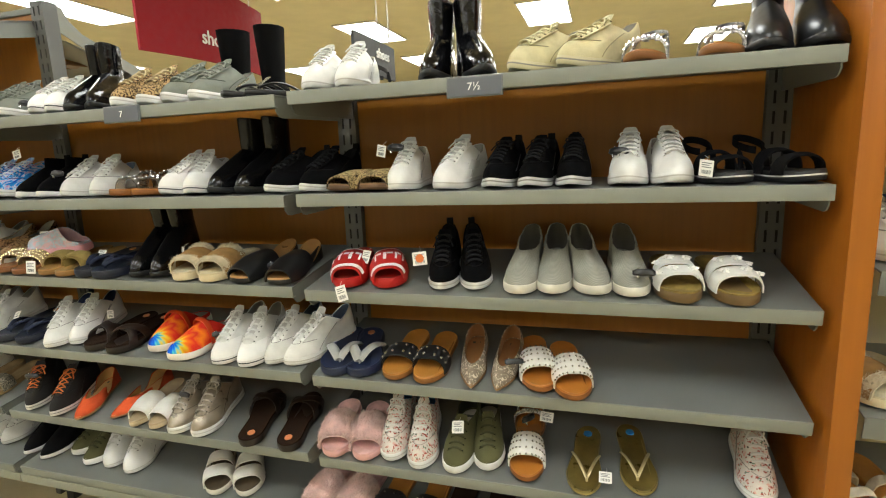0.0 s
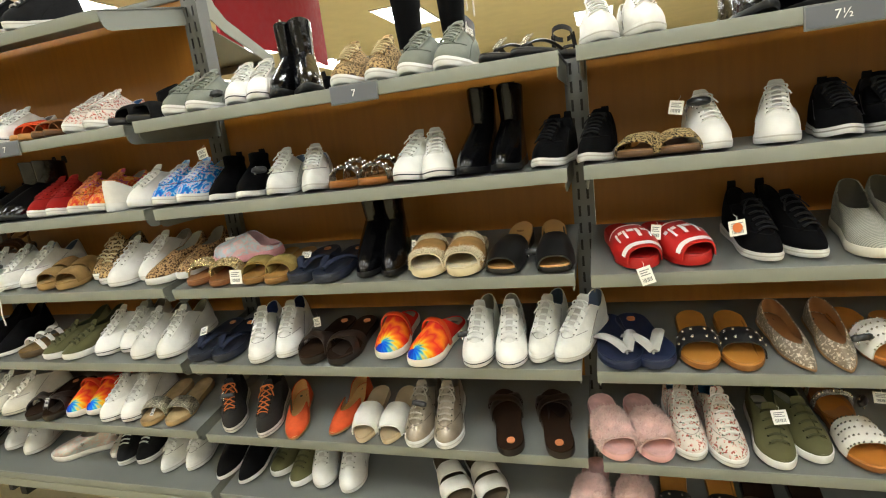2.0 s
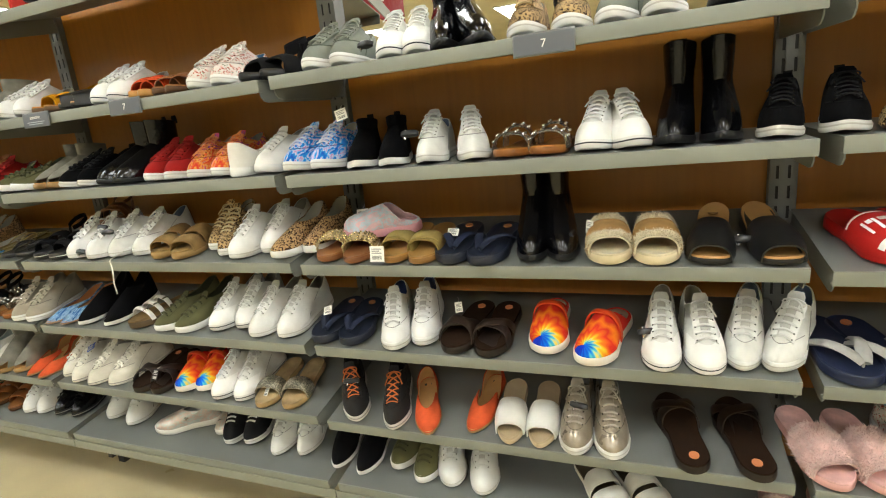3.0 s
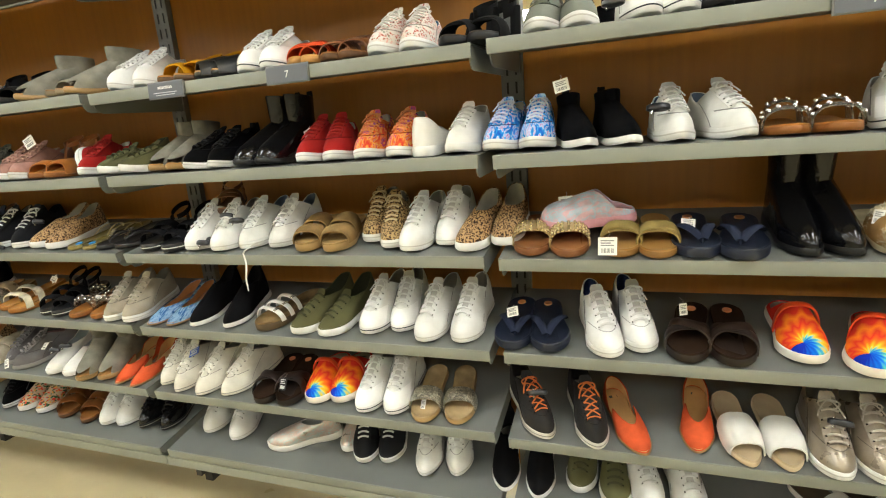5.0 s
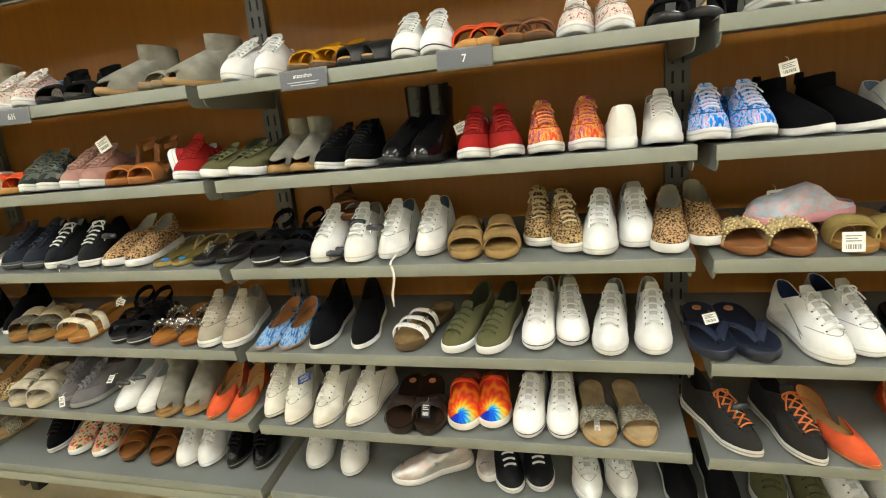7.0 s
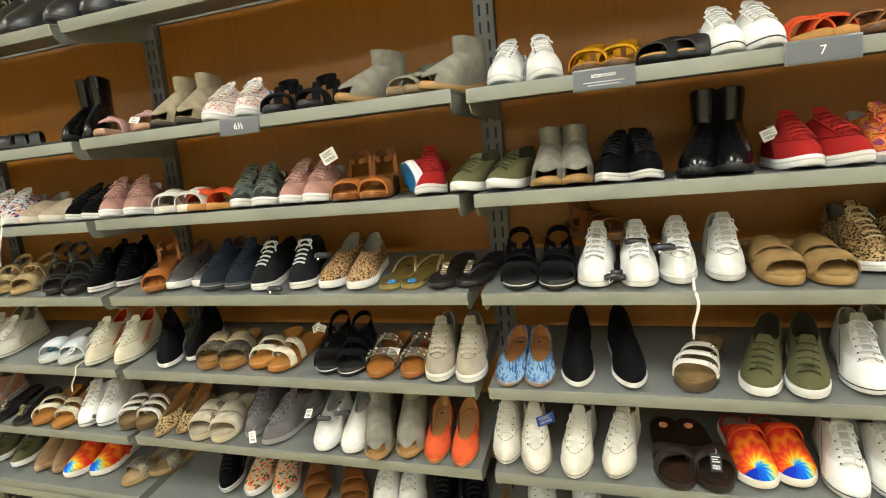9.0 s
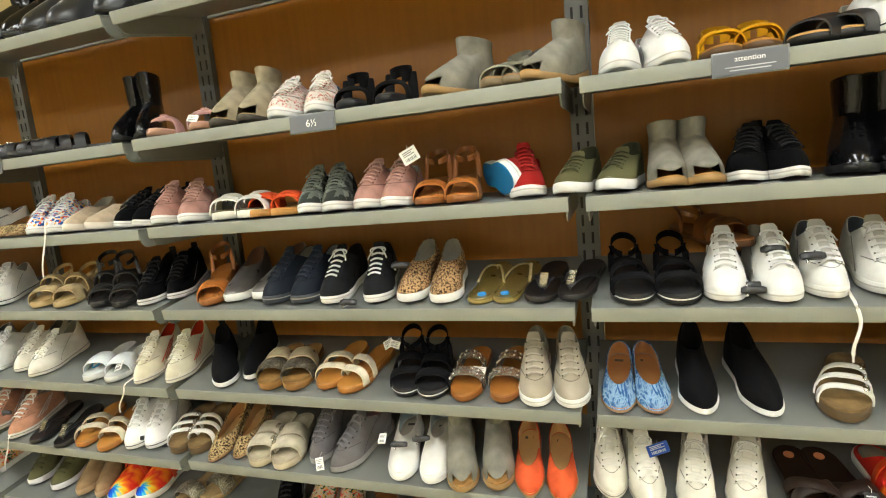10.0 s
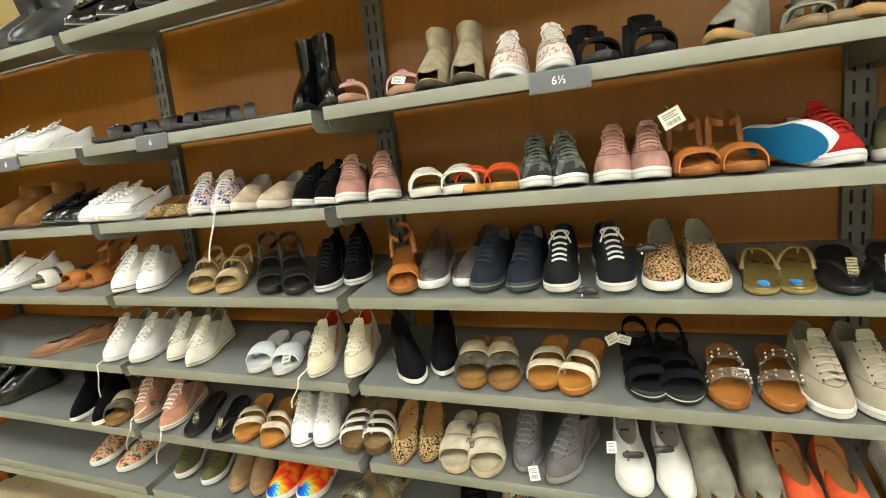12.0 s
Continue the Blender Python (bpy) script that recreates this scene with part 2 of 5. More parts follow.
def build_sole(o, side, ob):
    top, sp = sole_top(o, U), spring(o, U)
    S = Shape()
    rows = [ring(o, side, 0.93, sp), ring(o, side, 0.99, sp + 0.003), ring(o, side, 1.0, (top + sp) / 2), ring(o, side, 0.985 if not o["flare"] else 0.95, top - 0.002), ring(o, side, 0.95, top)]
    S.grid(np.array(rows), wrap_v=True, cap=True)
    s = part("sole", S, o["sole_m"], ob, o.get("sole_label", ""))
    if o["stripe"]:
        T = Shape()
        z = sp + (top - sp) * 0.62
        P = np.array([ring(o, side, 1.004, z - 0.0016), ring(o, side, 1.012, z), ring(o, side, 1.004, z + 0.0016)])
        part("stripe", T.grid(P, wrap_v=True), o["stripe"], s)
    if o["tread"]:
        r = ring(o, side, 0.90, spring(o, U) - 0.0015)
        part("outsole", Shape().grid(np.array([r, r + (0, 0, 0.003)]), wrap_v=True, cap=True), o["tread"], ob)
    if o["block"]:
        B = Shape()
        hb = o["block"]
        P = []
        for z, k in ((0.0, 0.86), (0.002, 0.9), (hb, 1.0)):
            r = ring(o, side, 0.96 * k, z)
            r[:, 1] = o["L"] - (o["L"] - r[:, 1]).clip(0, o["L"] * 0.26)
            r[:, 0] = np.clip(r[:, 0], -o["W"] * 0.36 * k, o["W"] * 0.36 * k)
            P.append(r)
        part("heel", B.grid(np.array(P), wrap_v=True, cap=True), o["block_m"], ob)


def upper_grid(o, side, s, phi=PHI):
    """Surface of the upper from the sole's edge (s = 0) to the rim of the opening (s = 1)."""
    u = (1 + np.cos(phi)) / 2
    B = ring(o, side, 0.935, sole_top(o, u) - 0.002, phi)
    u0, u1, wo = o["open"]
    uo = u0 + (u1 - u0) * u
    hh, hm, hf = o["rim"]
    R = np.stack([centre(uo, side) + wo * np.sin(phi) * (1 - 0.25 * u), o["L"] * (1 - uo), o["heel"] * (1 - uo) + o["sole"] * uo + np.interp(u, [0, 0.12, 0.5, 0.85, 1], [hh, hh * 0.97, hm, hf * 0.9, hf])], -1)
    s = np.asarray(s, float)[:, None]
    f = np.clip(np.cos(phi), 0, 1)[None, :]
    a = 1.25 - 0.30 * np.clip(np.cos(phi) + 0.35, 0, 1)[None, :] + 0.35 * f ** 4
    ps, zs = (1 - np.cos(s * math.pi / 2)) ** a, np.sin(s * math.pi / 2) ** (0.85 + o["droop"] * f)
    if not o["shaft"]:
        k = o["lean"] * (1 - 0.75 * f)
        ps, zs = ps * (1 - k) + k * s ** 1.15, zs * (1 - k) + k * s ** 0.95
    else:
        rear = 1 - f ** 3
        ps = ps * (1 - rear) + s * s * (3 - 2 * s) * rear
        zs = zs * (1 - rear) + s ** 0.9 * rear
    tb = o["toebox"]
    front = tb * np.sqrt(1 - (1 - np.clip(ps / 0.22, 0, 1)) ** 2) + (1 - tb) * ps ** 0.95
    g = np.clip(f * 1.5 + 0.05, 0, 1) ** 0.6
    zs = zs * (1 - g) + front * g
    P = np.empty((len(s), len(phi), 3))
    P[:, :, :2] = B[None, :, :2] + (R - B)[None, :, :2] * ps[:, :, None]
    P[:, :, 2] = B[None, :, 2] + (R - B)[None, :, 2] * zs
    bulge = o["bulge"] * np.sin(s * math.pi) * np.abs(np.sin(phi))[None, :]
    P[:, :, 0] += np.sign(np.sin(phi))[None, :] * bulge
    return P


BASE = dict(L=0.255, W=0.089, toe="round", sole=0.022, heel=0.026, wedge=False, spring=0.010, flare=False, stripe=None, block=0, open=(0.03, 0.46, 0.026), rim=(0.072, 0.050, 0.084),
            droop=0.45, bulge=0.0015, lean=0.5, toebox=0.19, cross=False, seam=None, tread=None, laces=None, rows=6, tongue=True, toecap=None, heeltab=None, loop=None, shaft=0, gore=None, patch=None, bars=0, cut=None, peep=False, zip=None, straps=(), tie=True)


def build_closed(o, side, ob):
    S_ = np.linspace(0, 1, 11)
    P = upper_grid(o, side, S_)
    if o["shaft"]:
        top = P[-1].copy()
        lean = o.get("shaft_lean", 0.0)
        rows = []
        for k in np.linspace(0, 1, 6)[1:]:
            r = top.copy()
            c = top[:, :2].mean(0)
            r[:, :2] = c + (top[:, :2] - c) * (1 + k * o.get("shaft_flare", 0.06)) * np.array([1.0 + 0.12 * math.sin(k * 1.5), 1.0])
            r[:, 2] = top[:, 2] * (1 - k) + k * (o["shaft"] + 0.006 * np.cos(PHI))
            r[:, 1] += lean * k
            rows.append(r)
        P = np.concatenate([P, rows])
    keep = None
    if o["cut"]:
        lo, hi = o["cut"]
        ln = 1 - P[0, :, 1] / o["L"]
        k = np.clip((ln - lo) / 0.10, 0, 1) * np.clip((hi - ln) / 0.14, 0, 1)
        k = 1 - 0.94 * k * k * (3 - 2 * k)
        P = P[:1] + (P - P[:1]) * k[None, :, None]
    if o["peep"]:
        um = (U + np.roll(U, -1)) / 2
        keep = lambda i, j: not (um[j] > 0.91 and i < 3)
    inner = offset(P, -0.0032)
    up = Shape().grid(P, wrap_v=True, keep=keep)
    rim = np.array([P[-1], P[-1] * 0.5 + inner[-1] * 0.5 + (0, 0, 0.0012), inner[-1]])
    up.grid(rim, wrap_v=True, keep=keep and (lambda i, j: keep(9, j)))
    part("upper", up, o["upper_m"], ob)
    part("lining", Shape().grid(inner[1:] if not o["peep"] else inner, wrap_v=True, keep=keep), o["lining_m"], ob)
    ins = ring(o, side, 0.88, sole_top(o, U) + 0.003)
    part("insole", Shape().grid(np.array([ins, ins - (0, 0, 0.0035)]), wrap_v=True, cap=True), o["insole_m"], ob)
    C = lambda s: upper_grid(o, side, [s], np.array([0.0, 0.01]))[0, 0]
    if o["toecap"]:
        p = np.linspace(-0.98, 0.98, 17)
        T = offset(upper_grid(o, side, np.linspace(0, 0.52, 6), p), 0.0018)
        part("toe_cap", Shape().grid(T), o["toecap"], ob)
    if o["heeltab"]:
        p = np.linspace(math.pi - 0.55, math.pi + 0.55, 9)
        part("heel_tab", Shape().grid(offset(upper_grid(o, side, np.linspace(0.3, 0.99, 6), p), 0.0014)), o["heeltab"], ob)
    if o["patch"]:
        for sg in (-1, 1):
            p = sg * np.linspace(1.05, 1.75, 8)
            G = upper_grid(o, side, np.linspace(0.3, 0.62, 4), p)
            part("side_patch", Shape().grid(offset(G, 0.0018, (0, o["L"] * 0.5, 0.03))), o["patch"], ob)
    for k in range(o["bars"]):
        for sg in (-1, 1):
            p = sg * (np.linspace(1.12, 1.5, 6) + 0.17 * k)
            G = np.array([upper_grid(o, side, [0.22 + 0.62 * i / 5], np.array([a, a + sg * 0.085]))[0] for i, a in enumerate(p)])
            part("side_bar", Shape().grid(offset(G, 0.0024, (0, o["L"] * 0.5, 0.03))), o["bar_m"], ob)
    if o["gore"]:
        for sg in (-1, 1):
            p = sg * np.linspace(1.45, 1.95, 6)
            G = upper_grid(o, side, np.linspace(0.55, 1, 5), p)
            if o["shaft"]:
                hi = G[-1].copy(); hi[:, 2] = o["shaft"] - 0.02; hi[:, 0] *= 1.25
                G = np.concatenate([G, [G[-1] * 0.5 + hi * 0.5, hi]])
            part("elastic_gore", Shape().grid(offset(G, 0.0022)), o["gore"], ob)
    if o["tongue"]:
        a, b = C(0.72), C(1.0)
        d = (b - a) / (np.linalg.norm(b - a) + 1e-9)
        tip = b + d * 0.014 + np.array([0, 0.004, 0.012])
        spine = [a + (0, 0, 0.001), (a + b) / 2 + (0, 0, 0.001), b, (b + tip) / 2 + (0, 0, 0.003), tip]
        rows = []
        for i, c0 in enumerate(spine):
            w = (0.0135, 0.0148, 0.016, 0.0165, 0.012)[i]
            xs = np.linspace(-w, w, 7)
            top = np.stack([c0[0] + xs, np.full(7, c0[1]), c0[2] - 7 * xs ** 2 * (2 if i < 3 else 1) + 0.001], -1)
            rows.append(np.concatenate([top, top[::-1] - (0, 0.001, 0.005)]))
        part("tongue", Shape().grid(np.array(rows), wrap_v=True, cap=True), o.get("tongue_m", o["upper_m"]), ob)
    if o["seam"]:
        T = Shape()
        q = np.linspace(-1.0, 1.0, 15)
        T.tube(offset(upper_grid(o, side, [0.50, 0.54], q), 0.0006)[0], 0.0011, 4)
        for sg in (-1, 1):
            T.tube(offset(np.concatenate([upper_grid(o, side, [v], np.array([sg * (1.25 + 0.25 * v), sg * (1.3 + 0.25 * v)])) for v in np.linspace(0.05, 0.88, 10)]), 0.0006)[:, 0], 0.0011, 4)
        part("seam", T, o["seam"], ob)
    z_in = float(sole_top(o, np.array([0.15]))[0]) + 0.0034
    part("insole_mark", Shape().box(-0.011, 0.011, o["L"] * 0.83, o["L"] * 0.83 + 0.010, z_in, z_in + 0.0006), mat("5a5852", "paper"), ob, smooth=False)
    if o["laces"]:
        E = Shape()
        for k in range(o["rows"]):
            c0 = C(0.60 + 0.40 * k / (o["rows"] - 1))
            for sg in (-1, 1):
                E.box(c0[0] + sg * 0.0185 - 0.0016, c0[0] + sg * 0.0185 + 0.0016, c0[1] - 0.0016, c0[1] + 0.0016, c0[2] - 0.0035, c0[2] - 0.0004)
        tagged(part("eyelet_strip", E, mat("4a4a48", "metal"), ob, smooth=False), kind="stuff")
        for sg in (-1, 1):
            G = np.array([[C(q) + np.array([sg * x, 0.0, 0.0042 - 16 * x * x]) for x in (0.0095, 0.0125, 0.0165, 0.0205, 0.0235)] for q in np.linspace(0.58, 1.0, 8)])
            part("eyestay", Shape().grid(np.concatenate([G, offset(G, -0.002)[:, ::-1]], 1), wrap_v=True, cap=True), o["upper_m"], ob)
        T = Shape()
        for k in range(o["rows"]):
            s = 0.60 + 0.40 * k / (o["rows"] - 1)
            for sg in ((1, -1) if k and o["cross"] else (1,)):
                pts = []
                for x in np.linspace(-1, 1, 7):
                    c0 = C(min(1, max(0.5, s + (0.045 * sg * x if k and o["cross"] else 0))))
                    pts.append(c0 + np.array([x * 0.0165, 0.0, 0.0068 - 0.0055 * x * x]))
                T.tube(pts, 0.0042 if not o["cross"] else 0.0024, 6, 0.55)
        if o["tie"]:
            b = C(1.0)
            for sg in (-1, 1):
                q = np.linspace(0, 1, 9)[:, None]
                T.tube(b + np.concatenate([sg * 0.021 * np.sin(q * math.pi), -0.018 * q, 0.008 + 0.003 * np.sin(q * 5) - 0.014 * q], 1), 0.0022, 5, 0.7)
                T.tube(b + np.concatenate([sg * 0.026 * q, -0.005 - 0.030 * q * q, 0.008 + 0.002 * q - 0.024 * q ** 2], 1), 0.0021, 5, 0.7)
        part("laces", T, o["laces"], ob)
    if o["loop"]:
        zt = (o["shaft"] or P[-1][NP // 2, 2])
        q = np.linspace(0, math.pi, 8)
        back = P[-1][NP // 2]
        pts = np.stack([np.full(8, back[0]), back[1] + 0.002 + 0.004 * np.cos(q), zt - 0.012 + 0.026 * np.sin(q)], -1)
        part("pull_tab", Shape().grid(np.stack([pts - (0.009, 0, 0), pts + (0.009, 0, 0), pts + (0.009, 0.0015, 0.001), pts - (0.009, -0.0015, -0.001)], 1), wrap_v=True, cap=True), o["loop"], ob)
    if o["zip"]:
        a = C(0.75)
        pts = [(a[0] + side * 0.02, a[1] + 0.03 + 0.012 * i, a[2] - 0.012 + (0.012 * i)) for i in range(6)]
        part("buckle", Shape().tube(pts, 0.003, 5), o["zip"], ob)
    for st in o["straps"]:
        build_strap(o, side, ob, *st)


def build_strap(o, side, ob, ua, ub, width, height, material, name="strap", thick=0.0035, peak=0.0):
    """A band over the foot from its outer edge at ua to its inner edge at ub."""
    a = np.linspace(0, math.pi, 15)
    k = np.linspace(0, 1, 15)
    if o["sandal"]:
        height, width = height * 0.78, width * (1.3 if width < 0.05 else 1.05)
    rows = []
    for i in range(15):
        u = ua + (ub - ua) * k[i]
        h = half_width(np.array([u]), o["W"], o["toe"])[0]
        zb = sole_top(o, np.array([u]))[0]
        row = []
        for v in np.linspace(-1, 1, 5):
            uu = u + v * width / 2 / o["L"] + peak * math.sin(a[i])
            hv = half_width(np.array([min(0.98, max(0.02, uu))]), o["W"], o["toe"])[0]
            x = centre(uu, side) - side * math.copysign(abs(math.cos(a[i])) ** 0.75, math.cos(a[i])) * (0.35 * h + 0.65 * hv) * 0.99
            z = zb - 0.006 + (height + 0.006 - 0.09 * max(0, v) * width - 0.002 * v * v) * math.sin(a[i]) ** 0.7
            row.append((x, o["L"] * (1 - uu), z))
        row = np.array(row)
        nrm = np.array([-side * math.cos(a[i]) * 0.8, 0, math.sin(a[i]) + 0.2])
        nrm /= np.linalg.norm(nrm)
        rows.append(np.concatenate([row + thick * nrm, row[::-1]]))
    return part(name, Shape().grid(np.array(rows), wrap_v=True, cap=True), material, ob), np.array(rows)[:, :5]


def build_sandal(o, side, ob):
    top = sole_top(o, U)
    ins = Shape().grid(np.array([ring(o, side, 0.965, top - 0.003), ring(o, side, 0.97, top - 0.0005 + 0.002), ring(o, side, 0.93, top + 0.0035), ring(o, side, 0.82, top + 0.001)]), wrap_v=True, cap=True)
    part("footbed", ins, o["insole_m"], ob)
    if o.get("sticker"):
        q = np.arange(14) * math.pi / 7
        p = np.stack([0.011 * np.cos(q), 0.86 * o["L"] + 0.011 * np.sin(q), np.full(14, float(sole_top(o, np.array([0.14]))[0]) + 0.0042)], -1)
        part("sticker", Shape().grid(np.array([p, p - (0, 0, 0.003)]), wrap_v=True, cap=True), o["sticker"], ob)
    for st in o["straps"]:
        strap, G = build_strap(o, side, ob, *st)
        if o.get("studs"):
            T = Shape()
            rr = o.get("stud_r", 0.003)
            for i in range(2, 13, o.get("stud_step", 1)):
                for j in o.get("stud_rows") or (0, 1, 2, 3, 4) if st[2] > 0.03 else (1, 3) if st[2] > 0.016 else (2,):
                    c = G[i, j]
                    q = np.arange(6) * math.pi / 3
                    base = c + np.stack([rr * np.cos(q), rr * np.sin(q), np.full(6, -0.0008)], -1)
                    T.grid(np.array([base, c + (base - c) * 0.6 + (0, 0, rr * 0.9)]), wrap_v=True, cap=True)
            tagged(part("stud", T, o["studs"], strap), kind="stuff")
        if o.get("fuzz") and st[2] < o.get("fuzz_below", 1):
            T = Shape()
            rng = np.random.default_rng(7)
            P = G.reshape(-1, 3)
            n = int(2.2 * o.get("fuzz_n", 900))
            i, j = rng.uniform(0, 13.99, n), rng.uniform(0, 3.99, n)
            i0, j0 = i.astype(int), j.astype(int)
            c = G[i0, j0] + (G[i0 + 1, j0] - G[i0, j0]) * (i - i0)[:, None] + (G[i0, j0 + 1] - G[i0, j0]) * (j - j0)[:, None]
            d = c - np.array([0, c[:, 1].mean(), o["sole"] - 0.01]); d /= np.linalg.norm(d, axis=1)[:, None]
            d += rng.normal(0, 0.45, d.shape); d *= rng.uniform(0.003, 0.0075, n)[:, None] * o.get("fuzz_len", 1.0)
            w = rng.normal(0, 0.0006, (n, 3))
            V = np.stack([c - w, c + w, c + d], 1).reshape(-1, 3)
            T.add(V, [(3 * k, 3 * k + 1, 3 * k + 2) for k in range(n)])
            part("fur_trim", T, o["fuzz"], strap)
        if o.get("motif"):
            q = np.arange(24) * math.pi / 12
            petal = np.stack([np.cos(q), np.sin(q), np.zeros(24)], -1) * (0.0098 + 0.0026 * np.cos(6 * q))[:, None]
            for i in o.get("motif_at", (7,)):
                c = G[i, 2] + (0, 0, 0.002)
                part("rosette", Shape().grid(np.array([c + petal - (0, 0, 0.003), c + petal, c + petal * 0.6 + (0, 0, 0.0024), c + petal * 0.2 + (0, 0, 0.0008)]), wrap_v=True, cap=True), o["motif"], strap)
        if o.get("buckle"):
            c = G[10, 2]
            q = np.arange(9) * math.pi / 4
            T = Shape().tube(c + np.stack([0.004 * np.sign(np.cos(q)) * np.abs(np.cos(q)) ** 0.4, 0.010 * np.sign(np.sin(q)) * np.abs(np.sin(q)) ** 0.4, np.full(9, 0.003)], -1), 0.0014, 5)
            part("buckle", T, o["buckle"], strap)
        if o.get("bands"):
            for j0, j1 in ((0, 1), (3, 4)):
                e = np.stack([G[1:14, j0] * (0.8 - 0.2 * (j0 > 0)) + G[1:14, j1] * (0.2 + 0.2 * (j0 > 0)), G[1:14, j0] * (0.6 - 0.4 * (j0 > 0)) + G[1:14, j1] * (0.4 + 0.4 * (j0 > 0))], 1)
                H = Shape().grid(offset(e, 0.0012))
                part("stripe", H, o["bands"], strap)
            for i in (3, 5, 7, 9):
                lo, hi = G[i], G[i + 1]
                H = np.array([[a[1] * 0.7 + a[2] * 0.3, a[2], a[2] * 0.3 + a[3] * 0.7] for a in (lo * 0.9 + hi * 0.1, lo * 0.35 + hi * 0.65)])
                foot = np.array([[G[i + 1, 1] * 0.7 + G[i + 1, 2] * 0.3, G[i + 1, 1] * 0.2 + G[i + 1, 2] * 0.8], [G[i + 2, 1] * 0.7 + G[i + 2, 2] * 0.3, G[i + 2, 1] * 0.2 + G[i + 2, 2] * 0.8]])
                part("emblem_bar", Shape().grid(offset(H, 0.0016)).grid(offset(foot, 0.0016)), o["bands"], strap)
    if o.get("thong"):
        T = Shape()
        z0 = o["sole"] + spring(o, 0.8)
        p0 = np.array([side * 0.008, o["L"] * 0.17, z0])
        for sg in (-1, 1):
            e = np.array([sg * o["W"] * 0.39, o["L"] * 0.55, o["sole"] + 0.002])
            t = np.linspace(0, 1, 10)[:, None]
            mid = (p0 + e) / 2 + np.array([sg * 0.006, -0.005, 0.040])
            T.tube((1 - t) ** 2 * (p0 + (0, 0, 0.012)) + 2 * t * (1 - t) * mid + t * t * e, o.get("thong_r", 0.0055), 6, 0.5)
        T.tube([p0 - (0, 0, 0.002), p0 + (0, 0, 0.008), p0 + (0, 0.002, 0.016)], 0.003, 6)
        tg = part("thong", T, o["thong"], ob)
        if o.get("charm"):
            for k in range(6):
                c = p0 + np.array([0.0, 0.006 * k, 0.018 + 0.004 * k])
                part("ornament_bar", Shape().box(c[0] - 0.009, c[0] + 0.009, c[1] - 0.002, c[1] + 0.002, c[2], c[2] + 0.003), o["charm"], tg)
    if o.get("ankle"):
        h, w = o["ankle"]
        h = min(h, 0.068)
        q = np.linspace(-2.9, 2.9, 25)
        c = np.array([0, o["L"] * 0.80, 0])
        z = sole_top(o, np.array([0.1]))[0] + h
        P = np.array([[c + np.array([0.030 * math.sin(a), 0.036 * math.cos(a), z + dz + 0.014 * math.cos(a)]) for a in q] for dz in (-w / 2, w / 2)])
        Q = np.concatenate([P, offset(P, -0.002)[::-1]])
        part("ankle_strap", Shape().grid(Q, wrap_u=True), o["ankle_m"], ob)
        for sg in (-1, 1):
            T = Shape().tube([(sg * 0.029, o["L"] * 0.78, z), (sg * 0.032, o["L"] * 0.74, z * 0.5 + 0.02), (sg * 0.033, o["L"] * 0.70, sole_top(o, np.array([0.3]))[0] - 0.004)], w * 0.45, 6, 0.4)
            part("side_strap", T, o["ankle_m"], ob)


def build_shoe(o, side):
    ob = tagged(new(o["name"]), o["label"], o["category"])
    build_sole(o, side, ob)
    (build_sandal if o["sandal"] else build_closed)(o, side, ob)
    return ob

# ---------------------------------------------------------------- catalogue of shoes
WHITE, BLACK = "dededa", "0c0c0e"
BUILT, KIND = {}, {}


def kind(key, label, name="sneaker", category="shoe", sandal=False, **over):
    o = dict(BASE, name=name, label=label, category=category, sandal=sandal)
    o.update(over)
    o.setdefault("sole_m", mat(WHITE, "rubber"))
    o.setdefault("upper_m", mat(WHITE, "leather"))
    # Default lining is greyed to hold the shade inside the shoe's opening.
    o.setdefault("lining_m", mat("a9a69c", "canvas"))
    o.setdefault("insole_m", mat("c8bfae", "canvas"))
    o.setdefault("block_m", o["sole_m"])
    KIND[key] = o


def lace_up(key, label, colour, finish="canvas", lace=WHITE, rub=WHITE, pattern="", second="000000", **k):
    dark = "".join(f"{int(int(colour[i:i + 2], 16) * 0.70):02x}" for i in (0, 2, 4))
    k.setdefault("stripe", mat("bfbdb5" if rub == WHITE else "8f8d86", "rubber"))
    kind(key, label, upper_m=mat(colour, finish, pattern, second), laces=mat(lace, "canvas"), sole_m=mat(rub, "rubber"), seam=mat(dark, "canvas"), **k)


def trainer(key, label, colour, lace, rub=WHITE, finish="knit", **k):
    lace_up(key, label, colour, finish, lace, rub, **dict(dict(sole=0.018, heel=0.031, spring=0.010, rim=(0.078, 0.052, 0.076), flare=True, droop=0.65, toe="almond", toebox=0.24), **{a: b for a, b in k.items()}))


def slip_on(key, label, colour, finish="canvas", rub=WHITE, pattern="", second="000000", **k):
    kind(key, label, **dict(dict(name="slip_on_shoe", upper_m=mat(colour, finish, pattern, second), sole_m=mat(rub, "rubber"), tongue=False, open=(0.03, 0.52, 0.031), rim=(0.074, 0.046, 0.052)), **k))


def boot(key, label, colour, finish, rub=BLACK, **k):
    kind(key, label, **dict(dict(name="ankle_boot", category="boot", upper_m=mat(colour, finish), sole_m=mat(rub, "rubber"), tongue=False, heel=0.036, sole=0.016, open=(0.02, 0.46, 0.034), rim=(0.085, 0.085, 0.09), shaft=0.205, shaft_flare=0.12, toebox=0.20, gore=None, loop=mat(BLACK, "canvas"), lining_m=mat("1a1816", "canvas")), **k))


